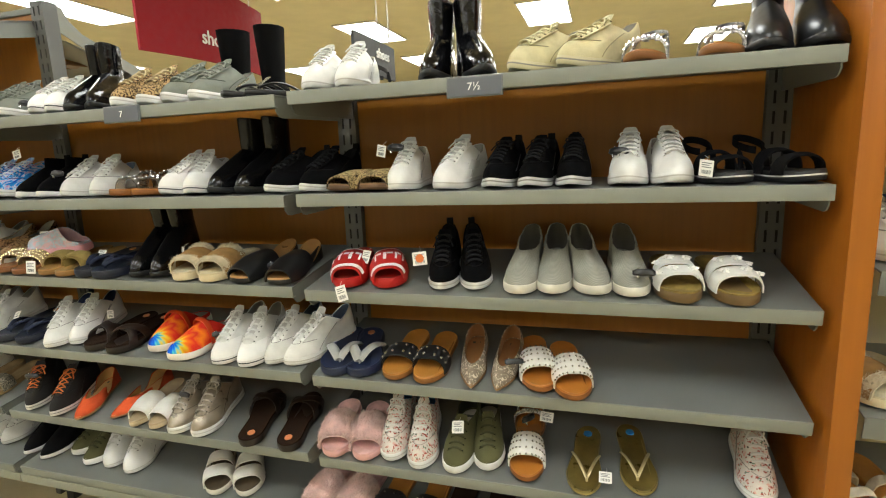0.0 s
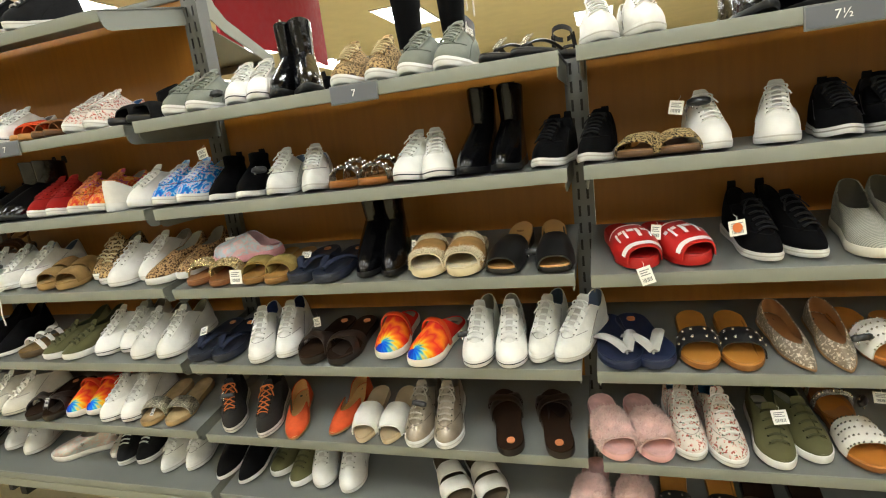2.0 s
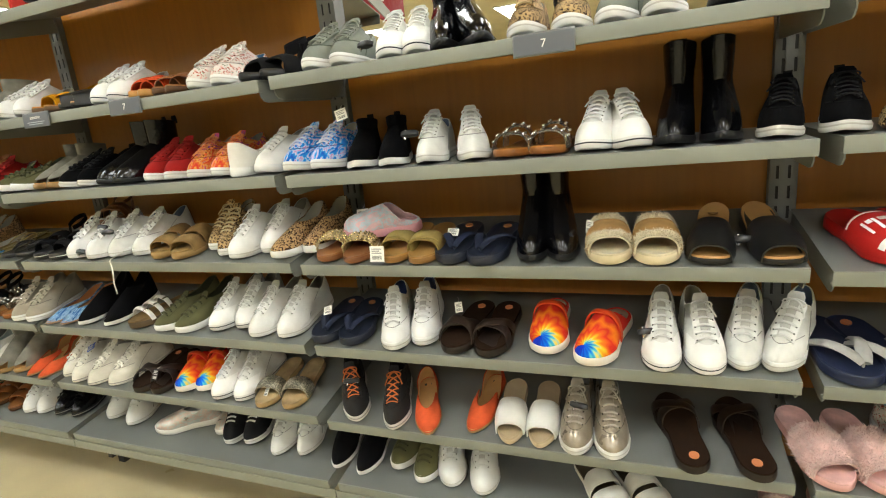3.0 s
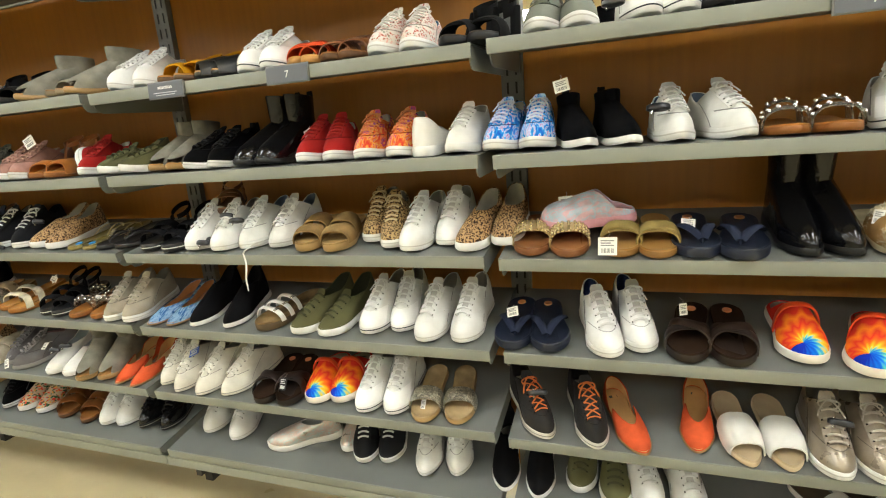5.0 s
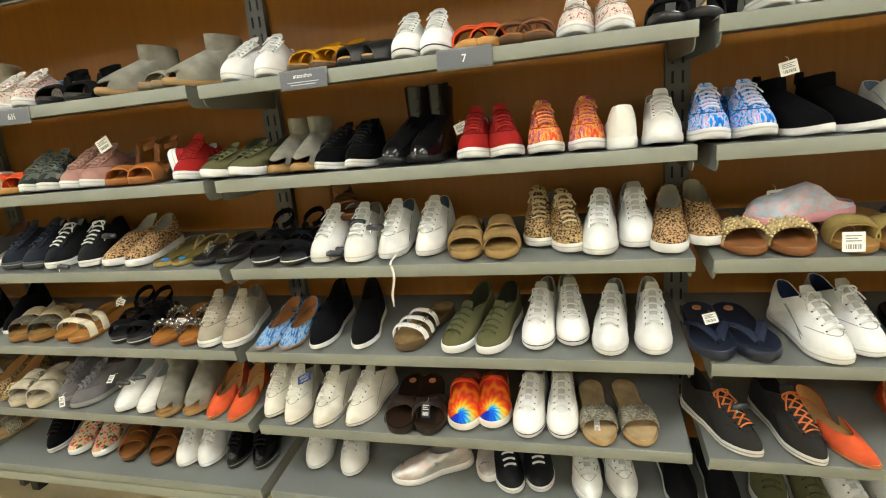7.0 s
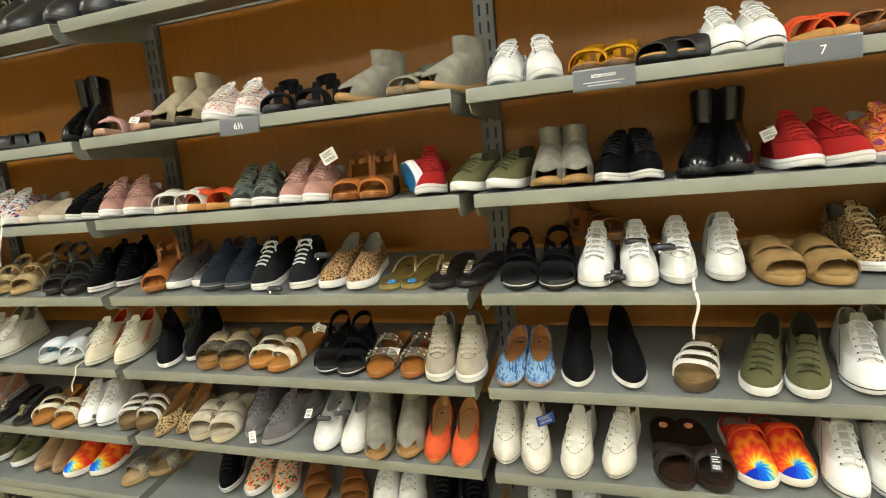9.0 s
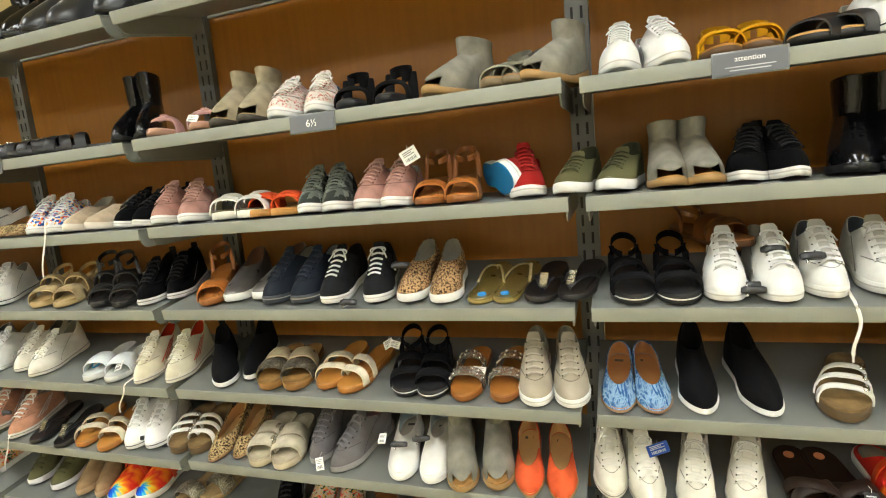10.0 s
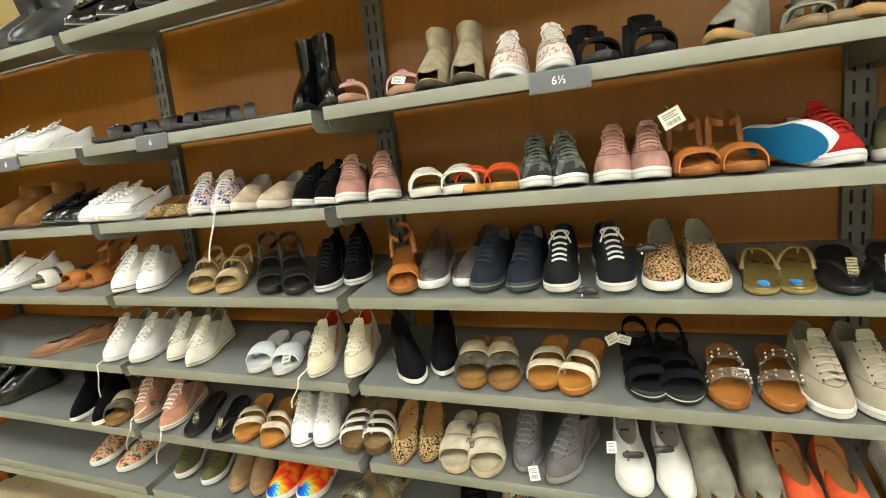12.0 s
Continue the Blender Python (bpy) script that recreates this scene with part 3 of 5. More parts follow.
def sandal(key, label, straps, bed="b98a55", bedfin="cork", rub="6b4a2c", name="sandal", **k):
    kind(key, label, name, "sandal", True, **dict(dict(straps=straps, insole_m=mat(bed, bedfin), sole_m=mat(rub, "rubber"), sole=0.016, heel=0.020, spring=0.006), **k))


def flat(key, label, colour, finish="leather", pattern="", second="000000", bed="c79a63", **k):
    kind(key, label, **dict(dict(name="ballet_flat", upper_m=mat(colour, finish, pattern, second), sole_m=mat("8b6a45", "rubber"), tongue=False, toe="point", sole=0.007, heel=0.012, spring=0.006, W=0.084, open=(0.03, 0.74, 0.033), rim=(0.048, 0.030, 0.030), droop=0.2, insole_m=mat(bed, "leather"), lining_m=mat(bed, "leather")), **k))


def clog(key, label, colour, finish, pattern="", rub="5a3a22", bed="8a6238", **k):
    kind(key, label, **dict(dict(name="clog", upper_m=mat(colour, finish, pattern), sole_m=mat(rub, "rubber"), insole_m=mat(bed, "suede"), lining_m=mat(bed, "suede"), tongue=False, W=0.104, sole=0.022, heel=0.024, open=(0.03, 0.50, 0.040), rim=(0.006, 0.014, 0.062), droop=0.35), **k))


CV, LE, SU = "canvas", "leather", "suede"
# White sneakers: grey tongue_m puts the shade between the laces into the colour.
lace_up("white_court", "white leather lace-up court sneaker with white rubber sole", WHITE, LE, rows=6, tongue_m=mat("bdbcb6", CV), toecap=mat("e0e0dc", LE), patch=mat("dededa", LE), heeltab=mat("d8d8d4", LE))
lace_up("white_canvas", "white canvas sneaker with rubber toe cap and black sole line", "e4e4df", CV, tongue_m=mat("bdbcb6", CV), toecap=mat("eeeeea", "rubber"), stripe=mat("20242c", "rubber"))
lace_up("white_plain", "plain white canvas lace-up sneaker with pale grey lining", "e3e3de", CV, tongue_m=mat("bdbcb6", CV), toe="almond", lining_m=mat("6f7f96", CV))
lace_up("white_boxy", "white leather sneaker with thick white sole", "e8e7e1", LE, tongue_m=mat("bdbcb6", CV), toecap=mat("e4e3de", LE), rub=WHITE, heel=0.032, spring=0.006, rows=6, patch=mat("d6d5cf", LE))
lace_up("white_bump", "bright white leather trainer with a grey side mark", "e9e9e6", LE, tongue_m=mat("bdbcb6", CV), bars=1, bar_m=mat("8d929a", LE), rows=6, lining_m=mat("3d4c7a", CV))
trainer("cream_knit", "cream knitted trainer with cream laces and sole", "d3caa2", "d3caa2", "cfc7a2")
trainer("cream_sneaker", "off-white lace-up sneaker with gum-cream sole", "dfdbcd", "e2dfd3", "dfdacb", CV)
trainer("beige_orange", "cream trainer with orange collar and orange side bars", "d5cfb6", "dcd7c4", "d9d4c2", CV, bars=3, bar_m=mat("dc5230", CV), lining_m=mat("dc4a2a", CV))
trainer("black_run", "black knitted running trainer with black laces and white sole", BLACK, "1b1b1d", WHITE, loop=mat(BLACK, CV), lining_m=mat("1a1a1c", CV))
trainer("black_all", "all-black knitted running trainer with a small side mark", BLACK, "1d1d20", "d8d8d6", heeltab=mat("1c1c20", LE), loop=mat(BLACK, CV), bars=1, bar_m=mat("60636a", LE), lining_m=mat("151517", CV))
trainer("black_orange", "charcoal trainer with orange laces and white sole", "2c2a29", "c8703c", "d8d4cc", CV, cross=True, lining_m=mat("33302e", CV))
trainer("black_patent_low", "glossy black low lace-up shoe", "101012", "18181a", "141416", "patent", heeltab=mat("16161a", LE))
kind("sock", "black knitted sock trainer with white sole", "sock_trainer", upper_m=mat(BLACK, "knit"), sole_m=mat("e4e4e0", "rubber"), lining_m=mat("141416", CV), tongue=False, flare=True, toe="almond", sole=0.016, heel=0.026, spring=0.009, toebox=0.2, open=(0.04, 0.42, 0.030), rim=(0.075, 0.07, 0.075), shaft=0.118, shaft_lean=0.004, shaft_flare=-0.04, loop=mat(BLACK, CV))
kind("sock_low", "black stretch-knit slip-on trainer with white sole", "sock_trainer", upper_m=mat("131315", "knit"), sole_m=mat("e4e4e0", "rubber"), lining_m=mat("1b1b1e", CV), tongue=False, flare=True, toe="almond", sole=0.014, heel=0.024, spring=0.009, toebox=0.2, rim=(0.088, 0.055, 0.070), loop=mat(BLACK, CV))
lace_up("grey_lace", "grey-green canvas sneaker with grey laces and white sole", "7d8278", CV, "8b8f86", rows=6)
lace_up("camo", "grey camouflage lace-up sneaker with white sole", "5b6058", CV, "6f736a", pattern="camo", second="2f3430")
lace_up("leopard_lace", "leopard-print lace-up sneaker with white sole", "b5976a", CV, "c9b891", pattern="leopard", second="22160b")
slip_on("leopard_slip", "leopard-print slip-on sneaker with white sole", "b8946a", pattern="leopard", second="2c1a0d")
lace_up("floral", "white sneaker printed with red and green flowers", "d9cfc4", CV, "e0dcd4", pattern="floral", second="a8574c", lining_m=mat("4a7ba6", CV))
slip_on("floral_red", "multicoloured floral slip-on sneaker with white sole", "c9b39a", pattern="multi", second="2f5a3a")
lace_up("multi", "white sneaker with red, blue and orange print", "d8d8d8", CV, "e2e2de", pattern="multi", second="1f5aa0")
slip_on("olive", "olive green canvas slip-on sneaker with elastic laces", "5b5a3c", rows=5, laces=mat("4c4b33", CV), tie=False, tongue=True, lining_m=mat("3f4130", CV))
lace_up("red_blue", "red canvas sneaker lying on its side showing a bright blue outsole", "9c1f1c", CV, "a52a24", tread=mat("1a7fb8", "rubber"), tie=False)
lace_up("red_sneaker", "red canvas sneaker with white sole", "9c1f1c", CV, "a52a24", tie=False)
lace_up("pink_sneaker", "dusty pink suede sneaker with white sole", "b78b7e", SU, "c39a8c")
trainer("peach_trainer", "peach pink trainer with white laces and side bars", "d09a7e", "e2ddd4", "dcd6cc", SU, bars=3, bar_m=mat("ddd2c8", CV))
lace_up("flame", "orange and red tie-dye high sneaker with white sole", "cc5522", CV, "e09060", pattern="flame", rim=(0.085, 0.062, 0.082))
lace_up("swirl", "blue and white tie-dye high sneaker with white sole", "3366bb", CV, "d5dbe8", pattern="swirl", rim=(0.085, 0.062, 0.082))
lace_up("beige_sneaker", "beige canvas lace-up sneaker with white sole", "a79e8c", CV, "b3ab9a", tie=False)
lace_up("metal_sneaker", "pale gold metallic sneaker with white sole", "a89c8a", "foil", "b5ac9d", rows=6)
lace_up("black_white", "black canvas sneaker with white laces and white sole", "1a1b1e", CV, WHITE, toecap=mat("17181b", CV), lining_m=mat("26272a", CV))
lace_up("navy_lace", "dark navy canvas shoe with pale sole", "1e242e", CV, "2b313b", "3a3f46", tie=False)
trainer("grey_trainer", "grey knitted trainer with studs and pale pink lining", "6e6b6c", "7b787a", "8b8988", lining_m=mat("c79a9a", CV))
# The dark lining_m here paints in the shade of the opening.
slip_on("stripe_slip", "grey and white striped slip-on sneaker with cream sole", "a9a89c", pattern="stripe", second="8a8a80", gore=mat("8d8c84", CV), lining_m=mat("5d5b54", CV), rim=(0.082, 0.048, 0.050), open=(0.03, 0.50, 0.031), sole_m=mat("d8d3c4", "rubber"))
slip_on("white_slip", "white slip-on shoe with a cut-out top", "dfddd6", LE, lining_m=mat("b9c6c8", CV), rim=(0.068, 0.040, 0.044), open=(0.03, 0.56, 0.030))
slip_on("white_high", "white high slip-on sneaker with elastic laces", "e0ded6", LE, rim=(0.085, 0.065, 0.08), tongue=True, laces=mat("d2d0c8", CV), tie=False)
slip_on("pearl_slip", "pearly pastel slip-on shoe with white sole", "c6cfcb", "foil", pattern="sky", second="d8bcae", sole_m=mat("e0ddd6", "rubber"))
slip_on("grey_slip", "metallic grey slip-on shoe with white sole", "6a6663", "foil", lining_m=mat("7c5a46", LE))
slip_on("tan_flatlet", "tan suede slip-on loafer", "9a7f5e", SU, rub="a58a68", toe="almond")
slip_on("cream_flat", "cream perforated slip-on flat", "c9b79c", SU, rub="ddd5c6", toe="almond")
flat("orange_flat", "orange pointed flat with tan insole and open sides", "d85c35", SU, cut=(0.30, 0.60), toe="almond", open=(0.03, 0.70, 0.033))
flat("snake_flat", "snakeskin-print pointed flat with tan insole", "b8ab98", LE, "snake", "857866", bed="a8774a")
flat("leopard_flat", "leopard-print peep-toe flat with tan insole", "c4a878", SU, "leopard", "1e120a", toe="almond")
flat("denim_flat", "blue tie-dye denim flat with tan insole", "2f5f94", CV, "sky", "8fb0cc", toe="round", bed="b07a48", rim=(0.042, 0.018, 0.026), open=(0.03, 0.71, 0.034))
sandal("leopard_mule", "leopard-print backless mule with brown insole", ((0.70, 0.70, 0.115, 0.046, mat("c2a878", SU, "leopard", "1e140a")),), "7a5a3c", LE, "5a4028", "mule", toe="square", W=0.092, sole=0.014, heel=0.030)
sandal("black_mule", "black leather backless mule with tan insole", ((0.70, 0.70, 0.125, 0.054, mat("171717", LE)),), "b58a55", LE, "161616", "mule", toe="square", W=0.090, sole=0.014, heel=0.050, sticker=mat("8a6a44", "paper"))
flat("folded_brown", "soft brown leather flat lying folded", "7a4f2c", LE, toe="almond", bed="5a3a22")
boot("patent_boot", "glossy black patent ankle boot with pull tab", "0b0b0d", "patent", W=0.086, toe="almond", open=(0.02, 0.42, 0.034), rim=(0.095, 0.095, 0.095), shaft_flare=0.02)
boot("rubber_boot", "matte black rubber rain boot", "1a1c1e", "wellie", gore=None, shaft=0.30, shaft_flare=0.25, W=0.094, loop=None)
boot("chelsea", "glossy black chelsea boot with elastic sides", "0e0e10", "patent", shaft=0.185, open=(0.02, 0.43, 0.034), rim=(0.09, 0.09, 0.09), shaft_flare=0.04)
boot("tall_boot", "tall black leather boot with side buckle", "0e0e0f", "knit", gore=None, shaft=0.31, shaft_flare=0.3, zip=mat("c8c8c8", "metal"), loop=None)
boot("grey_bootie", "grey suede open-toe bootie", "8a877a", SU, rub="9a7a4c", gore=None, loop=None, shaft=0.138, shaft_flare=0.0, lining_m=mat("7d7768", SU), peep=True, insole_m=mat("b88a55", SU), heel=0.04, rim=(0.08, 0.075, 0.075))
boot("beige_bootie", "beige perforated open-toe bootie", "a79c82", SU, rub="3a342c", gore=None, loop=None, shaft=0.160, shaft_flare=0.0, lining_m=mat("8d8168", SU), peep=True, insole_m=mat("b39a72", SU), heel=0.05)
boot("tan_bootie", "tan suede ankle bootie", "8a6238", SU, rub="6a4a2c", gore=None, loop=None, shaft=0.15, shaft_flare=0.0)
clog("tiedye", "rainbow tie-dye clog with swirl and cork sole", "e05020", CV, "tiedye", rub="e4ddd0", bed="a89a88", straps=((0.52, 0.52, 0.016, 0.068, mat("d8481c", LE)),))
sandal("red_slide", "red rubber slide with white stripes and emblem bars", ((0.70, 0.70, 0.115, 0.056, mat("b61c18", "rubber")),), "a81a18", "rubber", "b61c18", "slide_sandal", bands=mat("eeeeee", "rubber"), W=0.1, sole=0.024, heel=0.03)
sandal("pink_fur", "pink fluffy slide slipper with open toe", ((0.66, 0.66, 0.105, 0.058, mat("f0cbc3", "fur")),), "e4b4ae", "fur", "dda9a3", "slide_slipper", fuzz=mat("f6d8d0", "fur"), fuzz_n=2600, W=0.1, sole=0.02)
sandal("tan_fur", "tan suede slide slipper lined with cream fleece", ((0.66, 0.66, 0.10, 0.06, mat("a5804f", SU)), (0.82, 0.82, 0.024, 0.052, mat("ddd0b0", "fur")), (0.50, 0.50, 0.020, 0.066, mat("ddd0b0", "fur"))), "d8cba9", "fur", "d6c7a2", "slide_slipper", fuzz=mat("e0d5b8", "fur"), fuzz_n=500, fuzz_below=0.05, fuzz_len=0.7, W=0.104, sole=0.022)
clog("pastel_fur", "pastel pink and blue plush slipper lying on other shoes", "e3c3c8", "fur", name="slipper", upper_m=mat("dfb9c0", "fur", "sky", "b4cfde"), sole_m=mat("d79aa2", "rubber"), insole_m=mat("d8a2aa", "fur"), lining_m=mat("dcb4ba", "fur"), L=0.23, W=0.096, open=(0.03, 0.42, 0.038), rim=(0.008, 0.02, 0.062), toebox=0.45)
sandal("white_birk", "white double-strap sandal with flower ornaments and cork sole", ((0.76, 0.76, 0.032, 0.05, mat("dfded8", LE)), (0.56, 0.56, 0.032, 0.058, mat("dfded8", LE))), "9a8346", "cork", "6a5434", motif=mat("eceae4", LE), motif_at=(3, 6, 9), W=0.1, sole=0.024, heel=0.026)
sandal("cream_birk", "cream double-strap sandal with buckles", ((0.75, 0.75, 0.036, 0.05, mat("c9c0a8", SU)), (0.54, 0.54, 0.036, 0.058, mat("c9c0a8", SU))), "b8ad94", SU, "b7ab90", buckle=mat("d0c9b8", "metal"), W=0.098, sole=0.022)
sandal("brown_birk", "dark brown two-strap footbed sandal with a round sticker", ((0.80, 0.56, 0.022, 0.046, mat("1d130e", LE)), (0.56, 0.78, 0.022, 0.052, mat("24170f", LE))), "2c1c11", SU, "1c120c", sticker=mat("d98a5c", "paper"), W=0.1, sole=0.022, heel=0.024)
sandal("strappy_birk", "white strappy footbed sandal with cork sole", ((0.84, 0.74, 0.011, 0.044, mat("e2e0da", LE)), (0.70, 0.60, 0.011, 0.050, mat("e2e0da", LE)), (0.56, 0.46, 0.011, 0.056, mat("e2e0da", LE))), "8a7048", "cork", "54432c", buckle=mat("d8d4c8", "metal"), W=0.098, sole=0.024, heel=0.026)
sandal("gold_birk", "gold two-strap sandal with sparkling lower strap", ((0.75, 0.75, 0.034, 0.05, mat("8c8474", "glitter")), (0.53, 0.53, 0.036, 0.058, mat("e6d8b4", "foil"))), "9a7440", "cork", "8b6434", W=0.096, sole=0.022)
sandal("white_stud", "white slide sandal with silver studs and tan footbed", ((0.66, 0.66, 0.075, 0.056, mat("e2ded4", LE)),), "b9762f", LE, "8a5524", "slide_sandal", studs=mat("d9d9d9", "metal"), W=0.096)
sandal("black_stud", "black studded two-strap sandal with tan footbed", ((0.70, 0.66, 0.055, 0.052, mat("1b1b1c", LE)),), "b57a34", LE, "8a5a28", studs=mat("cfcfcf", "metal"), stud_r=0.0042, stud_step=2, stud_rows=(1, 3), W=0.094)
sandal("glitter_slide", "beige slide sandal with a sparkling silver band", ((0.70, 0.70, 0.05, 0.05, mat("b9b29c", "glitter")),), "b59c74", SU, "a88a5c", "slide_sandal", W=0.092)
sandal("spike_sandal", "tan footbed sandal with a spiked gold band", ((0.68, 0.68, 0.05, 0.052, mat("a88f62", LE)),), "8a5a34", LE, "7a4d2a", studs=mat("d8cda8", "metal"), stud_r=0.0045, W=0.094)
sandal("bow_sandal", "khaki sandal with a knotted bow band", ((0.72, 0.64, 0.04, 0.05, mat("8a7544", SU)), (0.66, 0.72, 0.03, 0.055, mat("93804c", SU))), "a07840", LE, "8a6434", W=0.092)
sandal("tan_braid", "tan slide sandal with white braided bands", ((0.80, 0.70, 0.018, 0.044, mat("e0d7bd", "jute")), (0.62, 0.50, 0.018, 0.054, mat("e0d7bd", "jute"))), "b27a36", LE, "9a6428", W=0.094)
sandal("tan_strap", "tan two-strap flat sandal with jute sole", ((0.76, 0.76, 0.04, 0.046, mat("9a7c50", SU)), (0.5, 0.5, 0.045, 0.06, mat("9a7c50", SU))), "a98a58", "jute", "a08252", W=0.094, sole=0.022, heel=0.028)
sandal("tan_wedge", "tan leather wedge sandal with ankle strap", ((0.76, 0.70, 0.04, 0.05, mat("a8652a", LE)), (0.70, 0.76, 0.035, 0.052, mat("a8652a", LE))), "a5682f", LE, "8a5526", "wedge_sandal", wedge=True, heel=0.055, ankle=(0.06, 0.014), ankle_m=mat("9a5c26", LE), W=0.088)
sandal("brown_sandal", "brown leather strappy sandal", ((0.76, 0.70, 0.03, 0.05, mat("7a4a22", LE)), (0.56, 0.5, 0.03, 0.056, mat("7a4a22", LE))), "8a5a2c", LE, "5a3a1e", ankle=(0.05, 0.012), ankle_m=mat("7a4a22", LE))
sandal("yellow_sandal", "mustard yellow T-strap sandal", ((0.72, 0.72, 0.03, 0.056, mat("c88f14", SU)), (0.55, 0.55, 0.022, 0.062, mat("c88f14", SU))), "a9742c", LE, "5a4024", ankle=(0.055, 0.02), ankle_m=mat("c88f14", SU))
sandal("orange_slide", "orange knotted slide sandal with tan sole", ((0.66, 0.66, 0.07, 0.056, mat("d4552c", SU)), (0.72, 0.62, 0.03, 0.06, mat("cf4f28", SU))), "c08a48", LE, "b98648", "slide_sandal")
sandal("black_bow", "black suede bow sandal with ankle strap", ((0.74, 0.66, 0.04, 0.052, mat("151516", SU)), (0.66, 0.74, 0.04, 0.056, mat("151516", SU))), "2a2622", LE, "17171a", ankle=(0.07, 0.03), ankle_m=mat("151516", SU), heel=0.03)
sandal("black_flat", "black leather strappy flat sandal lying in a pile", ((0.78, 0.70, 0.022, 0.042, mat("0e0e10", LE)), (0.60, 0.66, 0.022, 0.048, mat("0e0e10", LE)), (0.46, 0.46, 0.022, 0.055, mat("0e0e10", LE))), "1c1917", LE, "101012", buckle=mat("c8c8c8", "metal"))
sandal("black_sport", "black webbing sport sandal with ankle strap", ((0.80, 0.76, 0.022, 0.046, mat("161618", "knit")), (0.56, 0.52, 0.026, 0.058, mat("161618", "knit"))), "1c1c1e", "rubber", "1a1a1c", ankle=(0.052, 0.016), ankle_m=mat("141416", "knit"), stripe=mat("d2d2ce", "rubber"), sole=0.020, heel=0.026, W=0.096)
sandal("black_heel", "black strappy block-heel sandal", ((0.8, 0.76, 0.02, 0.046, mat("141415", LE)), (0.66, 0.62, 0.02, 0.052, mat("141415", LE)), (0.5, 0.5, 0.02, 0.07, mat("141415", LE))), "26221f", LE, "151516", "heeled_sandal", wedge=True, heel=0.06, ankle=(0.055, 0.014), ankle_m=mat("141415", LE), W=0.086)
sandal("white_sandal", "white two-band sandal with black sole", ((0.78, 0.78, 0.036, 0.05, mat("dcd9d0", LE)), (0.54, 0.54, 0.036, 0.06, mat("d6d2c6", LE))), "5f5342", SU, "d8d4c8", W=0.096, sole=0.022)
sandal("white_mule", "white open-toe slide with tan insole", ((0.68, 0.68, 0.09, 0.05, mat("e2e0d8", LE)),), "b7a382", LE, "c8b493", "slide_sandal", W=0.088, toe="almond")
sandal("pink_bow", "pale pink sandal with a large bow", ((0.7, 0.62, 0.05, 0.052, mat("c99a94", SU)), (0.62, 0.7, 0.04, 0.058, mat("cfa39c", SU))), "b98f7c", LE, "a98068", motif=mat("cc9c96", SU))
sandal("grey_strappy", "sage grey strappy sandal with ankle cuff", ((0.74, 0.68, 0.03, 0.05, mat("8a8878", SU)), (0.5, 0.5, 0.03, 0.065, mat("8a8878", SU))), "8a6a44", LE, "7a6a50", ankle=(0.06, 0.03), ankle_m=mat("8a8878", SU))
sandal("jewel_sandal", "clear strap sandal covered with silver jewels", ((0.72, 0.7, 0.012, 0.05, mat("d8d8d4", "glitter")), (0.52, 0.52, 0.012, 0.062, mat("d8d8d4", "glitter"))), "a8703c", LE, "8a5a30", studs=mat("e4e4e4", "metal"), stud_r=0.004, ankle=(0.06, 0.008), ankle_m=mat("d0d0cc", "glitter"))
sandal("stud_thong", "brown flat sandal with silver-studded clear straps", ((0.74, 0.72, 0.024, 0.05, mat("d8d0c0", "clear")), (0.48, 0.48, 0.024, 0.066, mat("d8d0c0", "clear"))), "a0672c", LE, "8a5522", studs=mat("e6e6e6", "metal"), stud_r=0.0042, stud_step=2, stud_rows=(1, 3))
sandal("wedge_beige", "beige woven wedge sandal", ((0.76, 0.7, 0.05, 0.05, mat("bba67c", "jute")), (0.5, 0.5, 0.02, 0.065, mat("bba67c", LE))), "a98f62", LE, "b39a6c", "wedge_sandal", wedge=True, heel=0.045, ankle=(0.026, 0.012), ankle_m=mat("b39a6c", LE))
sandal("navy_flip", "navy flip-flop with dark strap and round sticker", (), "1c2333", "rubber", "1a2030", "flip_flop", thong=mat("22283a", "canvas"), thong_r=0.011, sticker=mat("c98a5a", "paper"), W=0.104, sole=0.022)
sandal("navy_white_flip", "navy flip-flop with white rope strap", (), "1d2742", "rubber", "1a2440", "flip_flop", thong=mat("a9a8a2", "canvas"), thong_r=0.014, sticker=mat("c07a50", "paper"), W=0.11, sole=0.022)
sandal("gold_flip", "gold flip-flop with slim metallic strap", (), "8a7a42", "foil", "94834a", "flip_flop", thong=mat("c9b98a", "foil"), thong_r=0.004, sticker=mat("2f7fc0", "paper"), sole=0.010, heel=0.012, W=0.09)
sandal("black_thong", "black thong sandal with gold ornament", (), "1c1a19", LE, "151415", "flip_flop", thong=mat("19181a", LE), thong_r=0.007, charm=mat("c8c4b8", "metal"), sole=0.012, heel=0.016)
sandal("clear_slide", "clear slide sandal with a blue hang tag", ((0.68, 0.68, 0.06, 0.05, mat("cfd6d8", "plastic")),), "c9cbc8", "rubber", "c4c6c2", "slide_sandal")


def shoe(key, side, m):
    made = BUILT.get((key, side))
    if made is None:
        made = BUILT[(key, side)] = build_shoe(KIND[key], side)
        made.matrix_basis = m
        return made
    return copy_thing(made, m)


# ---------------------------------------------------------------- shelving
JOINTS = {"A": (0.0, 1.215), "B": (-1.22, 0.0), "C": (-2.44, -1.22), "D": (-3.66, -2.44), "E": (-4.575, -3.66), "F": (-5.795, -4.575), "G": (1.265, 2.485)}
FRONT = -0.375
TOP_C = 1.750
LEVELS = {0: (1.787, 12.0), 1: (1.442, 1.5), 2: (1.193, 1.5), 3: (0.950, 9.0), 4: (0.705, 9.5), 5: (0.467, 9.5), 6: (0.245, 9.0)}


